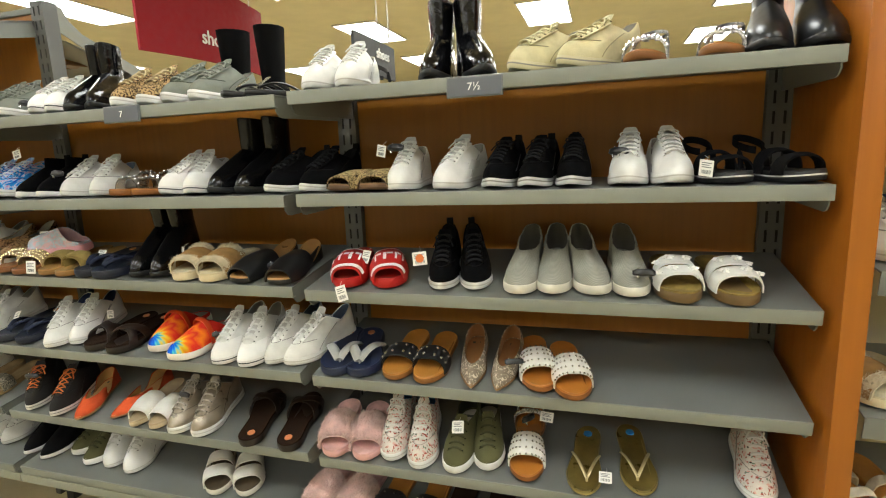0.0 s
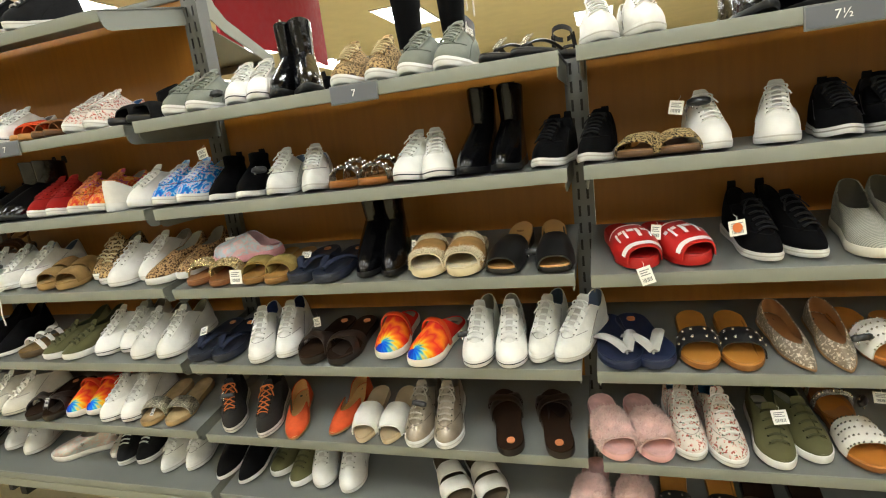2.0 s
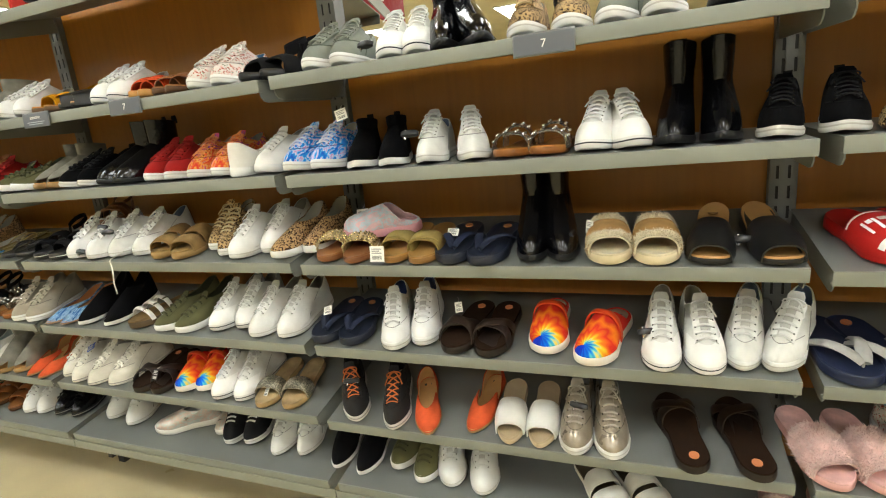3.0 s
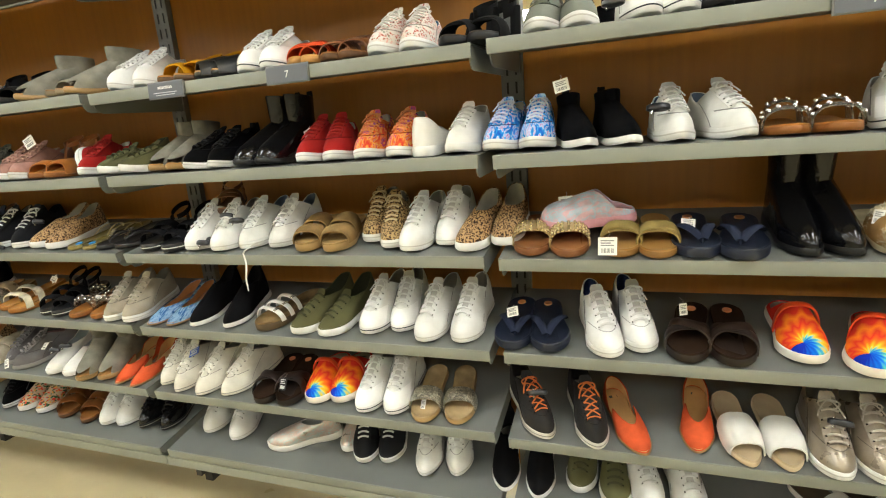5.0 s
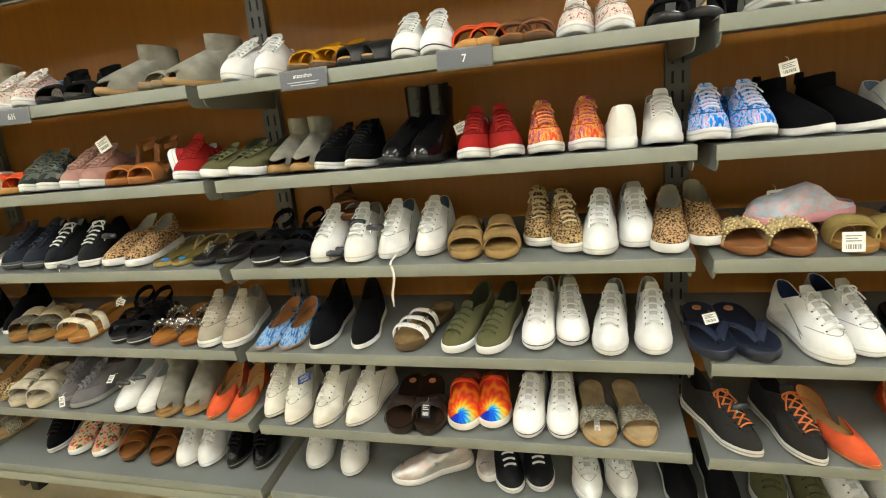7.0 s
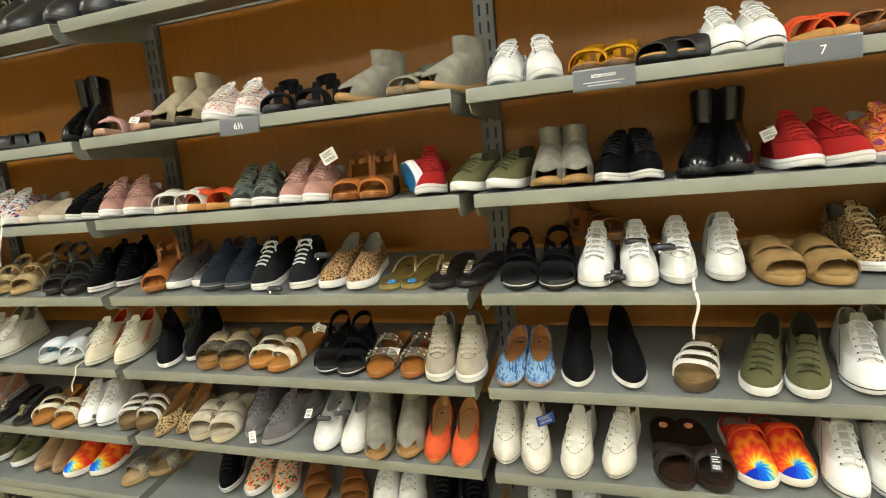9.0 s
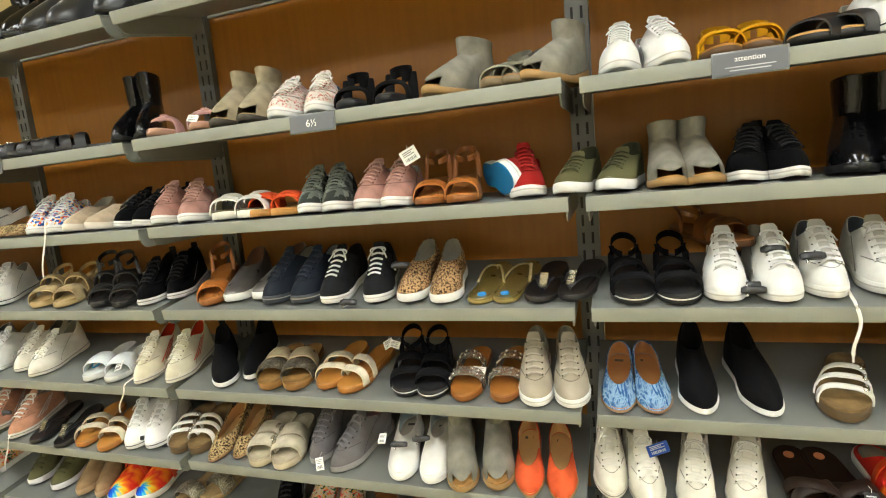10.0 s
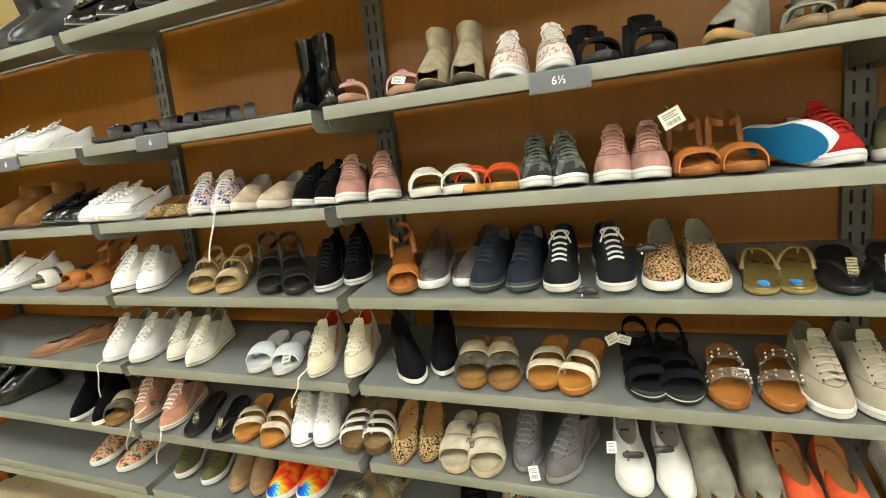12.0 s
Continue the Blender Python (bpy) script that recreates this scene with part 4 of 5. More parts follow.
NOTCH = {"A": (0, 0.004, -0.002, -0.011, -0.007, -0.013, 0), "B": (0, 0, -0.003, -0.005, -0.003, -0.006, 0), "C": (TOP_C - 1.787, -0.003, 0.001, 0, -0.002, 0.003, 0), "D": (0, 0.003, 0.003, 0.001, 0, 0.006, 0)}


def front_z(bay, level):
    return LEVELS[level][0] + NOTCH.get(bay, (0,) * 7)[level]


def deck_z(bay, level, y):
    z, tilt = front_z(bay, level), LEVELS[level][1]
    return z + (y - FRONT) * math.tan(radians(tilt))


def row(bay, level, pairs):
    """Pairs of shoes on one shelf: kind, and for each shoe its toe's x and y and the way that it turns."""
    for key, *two in pairs:
        for side, at in zip((1, -1), two):
            if at:
                x, y, yaw = at
                m = pose(x, y, deck_z(bay, level, y) + 0.0015) @ pose(0, 0, 0, LEVELS[level][1]) @ pose(0, 0, 0, 0, 0, yaw)
                tagged(shoe(key, side, m), group=f"pairs on shelf {level}")


WOOD = mat("94601c", "wood")
WOOD_EDGE = mat("9c5c1a", "wood")
STEEL = mat("7f827c", "steel")
# One shelf paint in two tones: DECK takes in the shade, LIP is lighter.
DECK = mat("727571", "steel")
LIP = mat("888b82", "steel")
SLOT_SHADE = mat("15130f", "steel")


# ---------------------------------------------------------------- room
def room():
    S = Shape().box(-14, 12, -6, 14, -0.2, 0.0)
    f = tagged(new("floor", S.mesh("floor", mat("c4b68f", "floor"))), "beige polished vinyl store floor", "floor", kind="structure")
    S = Shape().box(-14, 12, -6, 14, CEILING, CEILING + 0.15)
    tagged(new("ceiling", S.mesh("ceiling", mat("d2c8a6", "wall"))), "cream acoustic store ceiling", "ceiling", kind="structure")
    # The south wall is unseen, added across the aisle to bounce light back.
    for n, b in (("wall_north", (-14, 12, 13.8, 14, 0, CEILING)), ("unseen_wall_south", (-14, 12, -6, -5.8, 0, CEILING)), ("wall_east", (11.8, 12, -5.8, 13.8, 0, CEILING)), ("wall_west", (-14, -13.8, -5.8, 13.8, 0, CEILING))):
        tagged(new(n, Shape().box(*b).mesh(n, mat("d6cdb2", "wall"))), "cream painted store wall", "wall", kind="structure")


LAMPS = [(x, y) for x in (-7.4, -4.9, -2.4, 0.05, 2.4, 4.9) for y in (-4.3, -1.8, 0.7, 3.2, 5.7, 8.2)]


def troffers():
    tube = glow("troffer_light", (0.97, 1.0, 0.98), LAMP_POWER)
    first = None
    for x, y in LAMPS:
        m = pose(x, y, CEILING)
        if first:
            copy_thing(first, m)
            continue
        first = thing("ceiling_light", "recessed fluorescent ceiling light with white diffuser", "light", m, "ceiling lights")
        F = Shape()
        for b in ((-0.31, 0.31, -0.62, -0.60), (-0.31, 0.31, 0.60, 0.62), (-0.31, -0.29, -0.60, 0.60), (0.29, 0.31, -0.60, 0.60)):
            F.box(*b, -0.02, 0.0)
        part("frame", F, mat("dcdad2", "plastic"), first)
        part("diffuser", Shape().box(-0.289, 0.289, -0.599, 0.599, -0.012, -0.004), tube, first)


# ---------------------------------------------------------------- gondola
def upright(x, top):
    ob = thing("upright_post", "grey slotted steel upright of the shelving", "shelf post", pose(x, 0, 0), "uprights")
    S = Shape()
    S.box(-0.030, -0.024, -0.028, 0.028, 0, top); S.box(0.024, 0.030, -0.028, 0.028, 0, top)
    for a, b in ((-0.024, -0.016), (-0.009, 0.009), (0.016, 0.024)):
        S.box(a, b, -0.028, -0.025, 0, top)
    n = int(top / 0.05)
    for k in range(n):
        z = top - 0.05 * k
        for a, b in ((-0.016, -0.009), (0.009, 0.016)):
            S.box(a, b, -0.0279, -0.0251, z - 0.018, z)
    part("channel", S, mat("686966", "steel"), ob, smooth=False)
    # Near-black sheet added in the channel: the dark seen through its slots.
    part("slot_back", Shape().box(-0.0235, 0.0235, -0.020, -0.018, 0, top - 0.001), SLOT_SHADE, ob, smooth=False)
    return ob


def bracket(sign, depth):
    """A shelf bracket: a tapering blade with a rounded nose."""
    S = Shape()
    y1, y0 = -0.028, -depth + 0.004
    prof = [(y1, 0.0), (y1, -0.052), (y1 - 0.05, -0.052), (y0 + 0.09, -0.052), (y0 + 0.03, -0.052), (y0 + 0.014, -0.048), (y0 + 0.004, -0.036), (y0, 0.0)]
    a = np.array([(sign * 0.0, y, z) for y, z in prof])
    S.grid(np.array([a, a + (sign * 0.003, 0, 0)]), wrap_v=True, cap=True)
    return S


def shelf(bay, level, depth=0.375, label="grey painted steel shelf with folded front lip"):
    x0, x1 = JOINTS[bay]
    z, tilt = LEVELS[level]
    z = front_z(bay, level)
    w = x1 - x0 - 0.036
    k = math.cos(radians(tilt))
    ob = thing("shelf", label, "shelf", pose(x0 + 0.018, FRONT, z, tilt), "gondola shelves")
    d = (depth - 0.03) / k
    D = Shape().box(0, w, 0.0022, d, -0.004, 0.0)
    part("deck", D, DECK, ob, smooth=False)
    lip = Shape().box(0, w, -0.002, 0.002, -0.031, 0.001, 0.0012)
    lip.box(0, w, 0.0021, 0.012, -0.031, -0.0295)
    part("lip", lip, LIP, ob)
    for sx, sg in ((0.004, 1), (w - 0.007, 1)):
        B = bracket(sg, depth)
        B.v = [v + (sx, depth, -0.0045) for v in B.v]
        part("bracket", B, STEEL, ob, smooth=False)
    return ob


def panels(bay, top):
    x0, x1 = JOINTS[bay]
    ob = thing("back_panel", "orange-brown wood-grain back panel of the shelving", "panel", pose((x0 + x1) / 2, 0, 0), kind="structure")
    h = (x1 - x0) / 2 - 0.031
    rail = 0.0215 if top > 1.6 else 0.006
    part("board", Shape().box(-h, h, -0.006, 0.006, 0.1, top - rail - 0.0005), WOOD, ob, smooth=False)
    part("top_rail", Shape().box(-h, h, -0.014, 0.014, top - rail, top, 0.002), STEEL, ob)


def base(bay, ob):
    x0, x1 = JOINTS[bay]
    back = ob.matrix_basis.inverted() @ pose(x0, 0, 0)
    w = x1 - x0
    z = LEVELS[6][0] - 0.034
    part("kick_plate", Shape().box(0.002, w - 0.002, FRONT + 0.004, FRONT + 0.012, z - 0.032, z, 0.002), mat("8d8e80", "steel"), ob).matrix_basis = back
    part("leg", Shape().box(-0.012, 0.012, FRONT + 0.12, -0.03, 0.05, 0.13).box(-0.018, 0.018, FRONT + 0.16, FRONT + 0.20, 0.0, 0.05), mat("2a2a28", "rubber"), ob).matrix_basis = back


def gondola():
    for x in sorted({v for b in "ABCDEF" for v in JOINTS[b]}):
        upright(min(x, 1.19), 1.47 if x > -1.2 else 1.89)
    for b in "ABCDEF":
        top = 1.46 if b in "AB" else 1.876
        panels(b, top)
        for lv in ((1, 2, 3, 4, 5, 6) if b in "AB" else (0, 1, 2, 3, 4, 5, 6)):
            ob = shelf(b, lv)
            if lv == 6:
                base(b, ob)
    for n, x in (("end_panel", 1.217), ("end_panel", -5.84)):
        ob = thing(n, "thick wood-grain end panel of the shelving", "panel", pose(x, 0, 0), kind="structure")
        part("board", Shape().box(0, 0.045, -0.40, 0.40, 0.0, 1.90, 0.002), WOOD_EDGE, ob)


def sign(x, level, text, w=0.128, h=0.046, size=0.024, small=False):
    z = LEVELS[level][0]
    ob = thing("shelf_label", f"grey plastic shelf label reading {text}", "label", pose(x, FRONT - 0.006, z - 0.019, -4))
    part("holder", Shape().box(-w / 2, w / 2, -0.002, 0.0015, -h / 2, h / 2, 0.001), mat("6d6f70", "plastic"), ob)
    part("card", Shape().box(-w / 2 + 0.003, w / 2 - 0.003, -0.0034, -0.0021, -h / 2 + 0.003, h / 2 - 0.004), mat("62656a", "paper"), ob, smooth=False)
    letters(text, size, (0, -0.0038, -size * 0.35 + (0.008 if small else 0)), ob)
    if small:
        S = Shape()
        for k, ww in enumerate((0.042, 0.034)):
            S.box(-ww, ww, -0.0042, -0.0036, -0.008 - 0.006 * k, -0.0062 - 0.006 * k)
        part("small_print", S, mat("b9bcc0", "paper"), ob, smooth=False)
    return ob


def letters(text, size, at, parent, colour="e8e8e4", depth=0.0004):
    cu = bpy.data.curves.new("lettering", "FONT")
    cu.body, cu.size, cu.align_x, cu.extrude = text, size, "CENTER", depth
    tmp = bpy.data.objects.new("lettering", cu)
    scene.collection.objects.link(tmp)
    me = bpy.data.meshes.new_from_object(tmp.evaluated_get(bpy.context.evaluated_depsgraph_get()))
    bpy.data.objects.remove(tmp)
    me.materials.clear()
    me.materials.append(mat(colour, "paper"))
    ob = new("lettering", me)
    ob.parent = parent
    ob.matrix_basis = pose(*at, 90)
    return ob


room()
troffers()
gondola()
sign(0.497, 1, "7½")
sign(-0.505, 1, "7")
sign(-1.716, 1, "7")
sign(-2.115, 1, "attention", size=0.014, small=True)
sign(-3.054, 1, "6½")
sign(-4.245, 1, "6")
sign(-4.95, 1, "6")


def price_tag(x, y, z, w=0.03, h=0.035, yaw=0, lean=0, roll=0, spot=""):
    ob = thing("price_tag", "small white paper price tag with printed bars", "tag", pose(x, y, z, lean, roll, yaw))
    dark = spot in ("2c4fa0", "2c2a2a", "2f8fc8")
    part("card", Shape().box(-w / 2, w / 2, -0.0006, 0.0006, -h / 2, h / 2), mat(spot if dark else "e8e6de", "paper"), ob, smooth=False)
    S = Shape()
    for k in range(3):
        S.box(-w * 0.36, w * (0.34 - 0.16 * (k % 2)), -0.0012, -0.0007, h * (0.28 - 0.13 * k), h * (0.34 - 0.13 * k))
    for k in range(9):
        S.box(-w * 0.34 + k * w * 0.075, -w * 0.34 + k * w * 0.075 + w * (0.03 + 0.015 * (k % 3)), -0.0012, -0.0007, -h * 0.36, -h * 0.12)
    part("print_bar", S, mat("8a8a88" if not dark else "c9c9c6", "paper"), ob, smooth=False)
    if spot and not dark:
        q = np.arange(20) * math.pi / 10
        p = np.stack([w * 0.3 * np.cos(q), np.full(20, -0.0016), h * 0.02 + w * 0.3 * np.sin(q)], -1)
        part("spot", Shape().grid(np.array([p, p + (0, 0.0008, 0)]), wrap_v=True, cap=True), mat(spot, "paper"), ob)
    T = Shape().tube([(0, 0, h / 2 - 0.003), (0.004, 0.004, h / 2 + 0.006), (0.002, 0.014, h / 2 + 0.012)], 0.0005, 4)
    part("string", T, mat("e4e2da", "canvas"), ob)
    return ob


def security_tag(x, y, z, yaw=0):
    ob = thing("security_tag", "black plastic anti-theft tag clipped to a shoe", "tag", pose(x, y, z, -25, 0, yaw))
    q = np.arange(20) * math.pi / 10
    rows = []
    for zz, k in ((-0.007, 0.82), (-0.005, 1.0), (0.004, 1.0), (0.007, 0.8)):
        rows.append(np.stack([0.024 * k * np.cos(q), 0.010 * k * np.sin(q), np.full(20, zz)], -1))
    part("shell", Shape().grid(np.array(rows), wrap_v=True, cap=True), mat("1b1b1d", "plastic"), ob)
    part("pin", Shape().tube([(-0.012, 0, -0.014), (-0.012, 0, 0.010)], 0.0028, 8), mat("b8b8b8", "metal"), ob)
    return ob


def loose_lace(x0, z0, x1, z1):
    ob = thing("shoelace", "white cotton shoelace hanging over the shelf edge", "shoelace", pose(x0, FRONT, z0))
    t = np.linspace(0, 1, 14)
    dx, dz = x1 - x0, z1 - z0
    pts = np.stack([dx * t + 0.006 * np.sin(t * 5), -0.010 - 0.004 * np.sin(t * 3), dz * t], -1)
    head = np.array([[0.004, 0.05, 0.022], [0.002, 0.02, 0.012], [0.0, -0.003, 0.006]])
    part("cord", Shape().tube(np.concatenate([head, pts]), 0.0032, 6, 0.5), mat("e4e2da", "canvas"), ob)
    part("tip", Shape().tube([pts[-1], pts[-1] - (0, 0, 0.014)], 0.0022, 6), mat("d8d8d4", "plastic"), ob)
    return ob


def hanging_sign(x, y0, y1, z0, z1, colour, text, size, drop=0.0, fraction=0.62, bend=0.10):
    """A sign panel hung from the ceiling on two rods; it faces +x, and its ends are curved."""
    ob = thing("hanging_sign", f"hanging {'red' if colour[0] == '8' else 'grey'} store sign" + (f" reading {text}" if text else " with a white edge"), "sign", pose(x, 0, 0))
    n = 16
    ys = np.linspace(y0, y1, n)
    bow = bend * np.sin(np.linspace(0, 1, n) * math.pi)
    lo, hi = np.linspace(z0, z0 + drop, n), np.full(n, z1)
    P = np.array([np.stack([bow, ys, lo], -1), np.stack([bow, ys, hi], -1), np.stack([bow - 0.02, ys, hi], -1), np.stack([bow - 0.02, ys, lo], -1)])
    part("panel", Shape().grid(P.transpose(1, 0, 2), wrap_v=True, cap=True), mat(colour, "paper"), ob)
    for yy in (y0 + 0.25, y1 - 0.25):
        part("rod", Shape().tube([(0.06, yy, z1 - 0.01), (0.06, yy, CEILING)], 0.006, 6), mat("d8d6d0", "plastic"), ob)
    if text:
        le = letters(text, size, (0, 0, 0), ob, depth=0.004)
        k = fraction
        le.matrix_basis = pose(bend * math.sin(k * math.pi) + 0.006, y0 + (y1 - y0) * k, z0 + 0.12, 90, 0, 90)
    return ob

# ---------------------------------------------------------------- shoes, shelf by shelf
row("A", 1, [
    ("white_boxy", (0.072, -0.362, 4), (0.172, -0.362, 8)),
    ("patent_boot", (0.384, -0.362, 6), (0.522, -0.362, 24)),
    ("cream_knit", (0.57, -0.362, -36), (0.677, -0.362, -42)),
    ("jewel_sandal", (0.837, -0.362, -13), (0.983, -0.362, -16)),
    ("rubber_boot", (1.073, -0.362, -11), (1.172, -0.362, -8)),
])
row("A", 2, [
    ("leopard_mule", (0.12, -0.362, -18), (0.221, -0.362, -2)),
    ("white_boxy", (0.289, -0.362, 3), (0.401, -0.362, -12)),
    ("black_all", (0.52, -0.362, -7), None),
    ("black_all", (0.607, -0.362, -7), (0.706, -0.362, 0)),
    ("white_court", (0.819, -0.362, -5), (0.924, -0.362, 5)),
    ("black_sport", (1.042, -0.362, 17), (1.178, -0.362, 26)),
])
row("A", 3, [
    ("red_slide", (0.14, -0.372, 14), (0.258, -0.362, 21)),
    ("black_run", (0.395, -0.367, 9), (0.485, -0.359, 14)),
    ("stripe_slip", (0.58, -0.376, -3), (0.664, -0.367, 1)),
    ("stripe_slip", (0.767, -0.364, 14), (0.844, -0.368, 6)),
    ("white_birk", (0.942, -0.384, 6), (1.057, -0.385, 8)),
])
row("A", 4, [
    ("navy_white_flip", (0.092, -0.382, 14), (0.168, -0.376, 16)),
    ("black_stud", (0.252, -0.376, 0), (0.341, -0.38, -1)),
    ("snake_flat", (0.465, -0.38, 8), (0.533, -0.381, -2)),
    ("white_stud", (0.64, -0.369, 13), (0.722, -0.389, 12)),
])
row("A", 5, [
    ("pink_fur", (0.066, -0.38, 14), (0.159, -0.376, 12)),
    ("floral", (0.23, -0.367, 6), (0.32, -0.381, 9)),
    ("olive", (0.409, -0.38, 0), (0.5, -0.353, 10)),
    ("white_stud", (0.597, -0.368, 5), None),
    ("jewel_sandal", (0.587, -0.22, 5), None),
    ("gold_flip", (0.734, -0.385, -2), (0.875, -0.359, 6)),
    ("floral", (1.126, -0.342, -1), None),
])
row("A", 6, [
    ("pink_fur", (-0.029, -0.381, -4.4), (0.081, -0.381, -4.4)),
    ("black_stud", (0.187, -0.381, -2.2), (0.305, -0.381, -2.2)),
    ("brown_birk", (0.39, -0.381, -2.2), (0.5, -0.381, -2.2)),
])
row("B", 1, [
    ("grey_lace", (-1.095, -0.362, -3), (-1.003, -0.362, 7)),
    ("white_canvas", (-0.87, -0.362, 11), (-0.796, -0.362, 14)),
    ("patent_boot", (-0.733, -0.362, 15), (-0.634, -0.362, 29)),
    ("leopard_lace", (-0.554, -0.362, 2), (-0.455, -0.362, 3)),
    ("grey_lace", (-0.379, -0.362, -9), (-0.282, -0.362, -5)),
    ("black_thong", (-0.187, -0.362, -28), (-0.11, -0.362, -26)),
])
row("B", 2, [
    ("sock", (-0.992, -0.362, 17), (-0.897, -0.362, 17)),
    ("white_plain", (-0.803, -0.362, 8), (-0.676, -0.362, 19)),
    ("stud_thong", (-0.611, -0.362, -4), (-0.523, -0.362, -4)),
    ("white_canvas", (-0.427, -0.362, -7), (-0.326, -0.362, 14)),
    ("patent_boot", (-0.263, -0.362, -6), (-0.17, -0.362, -2)),
    ("black_run", (-0.082, -0.362, -13), (0.028, -0.362, -11)),
])
row("B", 3, [
    ("spike_sandal", (-1.123, -0.375, 6), (-1.031, -0.383, 7)),
    ("bow_sandal", (-0.928, -0.38, -3), (-0.844, -0.385, 0)),
    ("navy_flip", (-0.764, -0.383, 2), (-0.683, -0.392, -6)),
    ("patent_boot", (-0.562, -0.376, 5), (-0.483, -0.372, 11)),
    ("tan_fur", (-0.386, -0.382, 5), (-0.29, -0.384, 2)),
    ("black_mule", (-0.194, -0.377, -7), (-0.06, -0.38, 4)),
])
row("B", 4, [
    ("navy_flip", (-1.185, -0.375, 2), (-1.084, -0.375, 9)),
    ("white_bump", (-0.942, -0.385, 16), (-0.867, -0.355, 13)),
    ("brown_birk", (-0.787, -0.379, -8), (-0.687, -0.383, -3)),
    ("tiedye", (-0.543, -0.358, 2), (-0.447, -0.39, -17)),
    ("white_canvas", (-0.284, -0.392, -1), (-0.187, -0.392, 5)),
    ("white_plain", (-0.129, -0.367, -11), (-0.069, -0.363, -24)),
])
row("B", 5, [
    ("black_orange", (-1.094, -0.376, 30), (-0.971, -0.389, 17)),
    ("orange_flat", (-0.868, -0.388, 21), (-0.752, -0.36, -4)),
    ("white_mule", (-0.646, -0.382, 7), (-0.566, -0.381, 2)),
    ("metal_sneaker", (-0.482, -0.392, 0), (-0.387, -0.39, 7)),
    ("brown_birk", (-0.267, -0.145, 194), (-0.126, -0.141, 190)),
])
row("B", 6, [
    ("sock_low", (-1.231, -0.335, 8), (-1.135, -0.343, 4)),
    ("olive", (-1.037, -0.302, -6), (-0.934, -0.335, 3)),
    ("white_court", (-0.841, -0.331, 16), (-0.742, -0.34, 12)),
    ("white_sandal", (-0.37, -0.356, 31), (-0.267, -0.34, 31)),
])
row("C", 0, [
    ("black_patent_low", (-2.057, -0.36, -15), (-1.883, -0.36, -15)),
    ("black_white", (-1.748, -0.36, -12.2), (-1.607, -0.36, -12.2)),
])
row("C", 1, [
    ("white_court", (-2.347, -0.362, -4), (-2.233, -0.362, 12)),
    ("yellow_sandal", (-2.153, -0.362, -5), (-2.091, -0.362, -8)),
    ("black_mule", (-2.025, -0.362, -38), (-1.97, -0.362, -32)),
    ("white_canvas", (-1.869, -0.362, 2), (-1.791, -0.362, 5)),
    ("orange_slide", (-1.705, -0.362, 8), (-1.663, -0.362, 10)),
    ("brown_sandal", (-1.612, -0.362, 3), (-1.555, -0.362, 7)),
    ("floral", (-1.482, -0.362, -5), (-1.388, -0.362, 4)),
    ("black_bow", (-1.303, -0.362, -15), (-1.227, -0.362, -7)),
])
row("C", 2, [
    ("grey_bootie", (-2.253, -0.362, 0), (-2.179, -0.362, 4)),
    ("black_run", (-2.126, -0.362, -17), (-2.027, -0.362, 3)),
    ("chelsea", (-1.942, -0.362, -16), (-1.862, -0.362, -8)),
    ("red_sneaker", (-1.724, -0.362, 2), (-1.628, -0.362, 15)),
    ("flame", (-1.543, -0.362, 8), (-1.454, -0.362, 2)),
    ("white_slip", (-1.385, -0.107, 181), None),
    ("white_high", None, (-1.298, -0.362, -3)),
    ("swirl", (-1.206, -0.362, -5), (-1.109, -0.362, 2)),
])
row("C", 3, [
    ("black_sport", (-2.328, -0.375, 6), (-2.238, -0.378, 2)),
    ("white_court", (-2.158, -0.372, -6), (-2.049, -0.376, 2)),
    ("white_plain", (-1.968, -0.361, -2), (-1.867, -0.35, -3)),
    ("tan_strap", (-1.756, -0.369, 6), (-1.662, -0.371, 8)),
    ("leopard_lace", (-1.574, -0.309, 5), (-1.491, -0.35, 13)),
    ("white_court", (-1.443, -0.372, -5), (-1.349, -0.333, 0)),
    ("leopard_slip", (-1.291, -0.372, -7), (-1.199, -0.335, 0)),
])
row("C", 4, [
    ("denim_flat", (-2.376, -0.378, -1), (-2.294, -0.374, 4)),
    ("sock_low", (-2.203, -0.372, 1), (-2.07, -0.367, 7)),
    ("strappy_birk", (-1.956, -0.365, -19), None),
    ("olive", (-1.822, -0.376, -18), (-1.724, -0.379, -13)),
    ("white_canvas", (-1.601, -0.354, -6), (-1.503, -0.333, 4)),
    ("white_court", (-1.426, -0.372, -7), (-1.319, -0.366, -3)),
])
row("C", 5, [
    ("cream_sneaker", (-2.398, -0.358, 3), (-2.309, -0.381, 8)),
    ("cream_sneaker", (-2.225, -0.385, -6), (-2.128, -0.373, -12)),
    ("brown_birk", (-1.977, -0.387, 5), (-1.888, -0.381, 12)),
    ("tiedye", (-1.801, -0.361, 6), (-1.72, -0.345, 6)),
    ("white_canvas", (-1.635, -0.373, -5), (-1.539, -0.368, 1)),
    ("glitter_slide", (-1.442, -0.381, 7), (-1.341, -0.372, 9)),
])
row("C", 6, [
    ("white_court", (-2.318, -0.29, 7), (-2.184, -0.304, 11)),
    ("pearl_slip", (-2.048, -0.3, -62), (-1.758, -0.281, 4)),
    ("black_white", (-1.68, -0.314, 18), (-1.605, -0.3, 10)),
    ("white_plain", (-1.476, -0.328, 6), (-1.376, -0.309, 11)),
])
row("D", 0, [
    ("rubber_boot", (-3.71, -0.36, -17.8), (-3.561, -0.36, -17.8)),
    ("black_patent_low", (-3.421, -0.36, -15), (-3.297, -0.36, -15)),
])
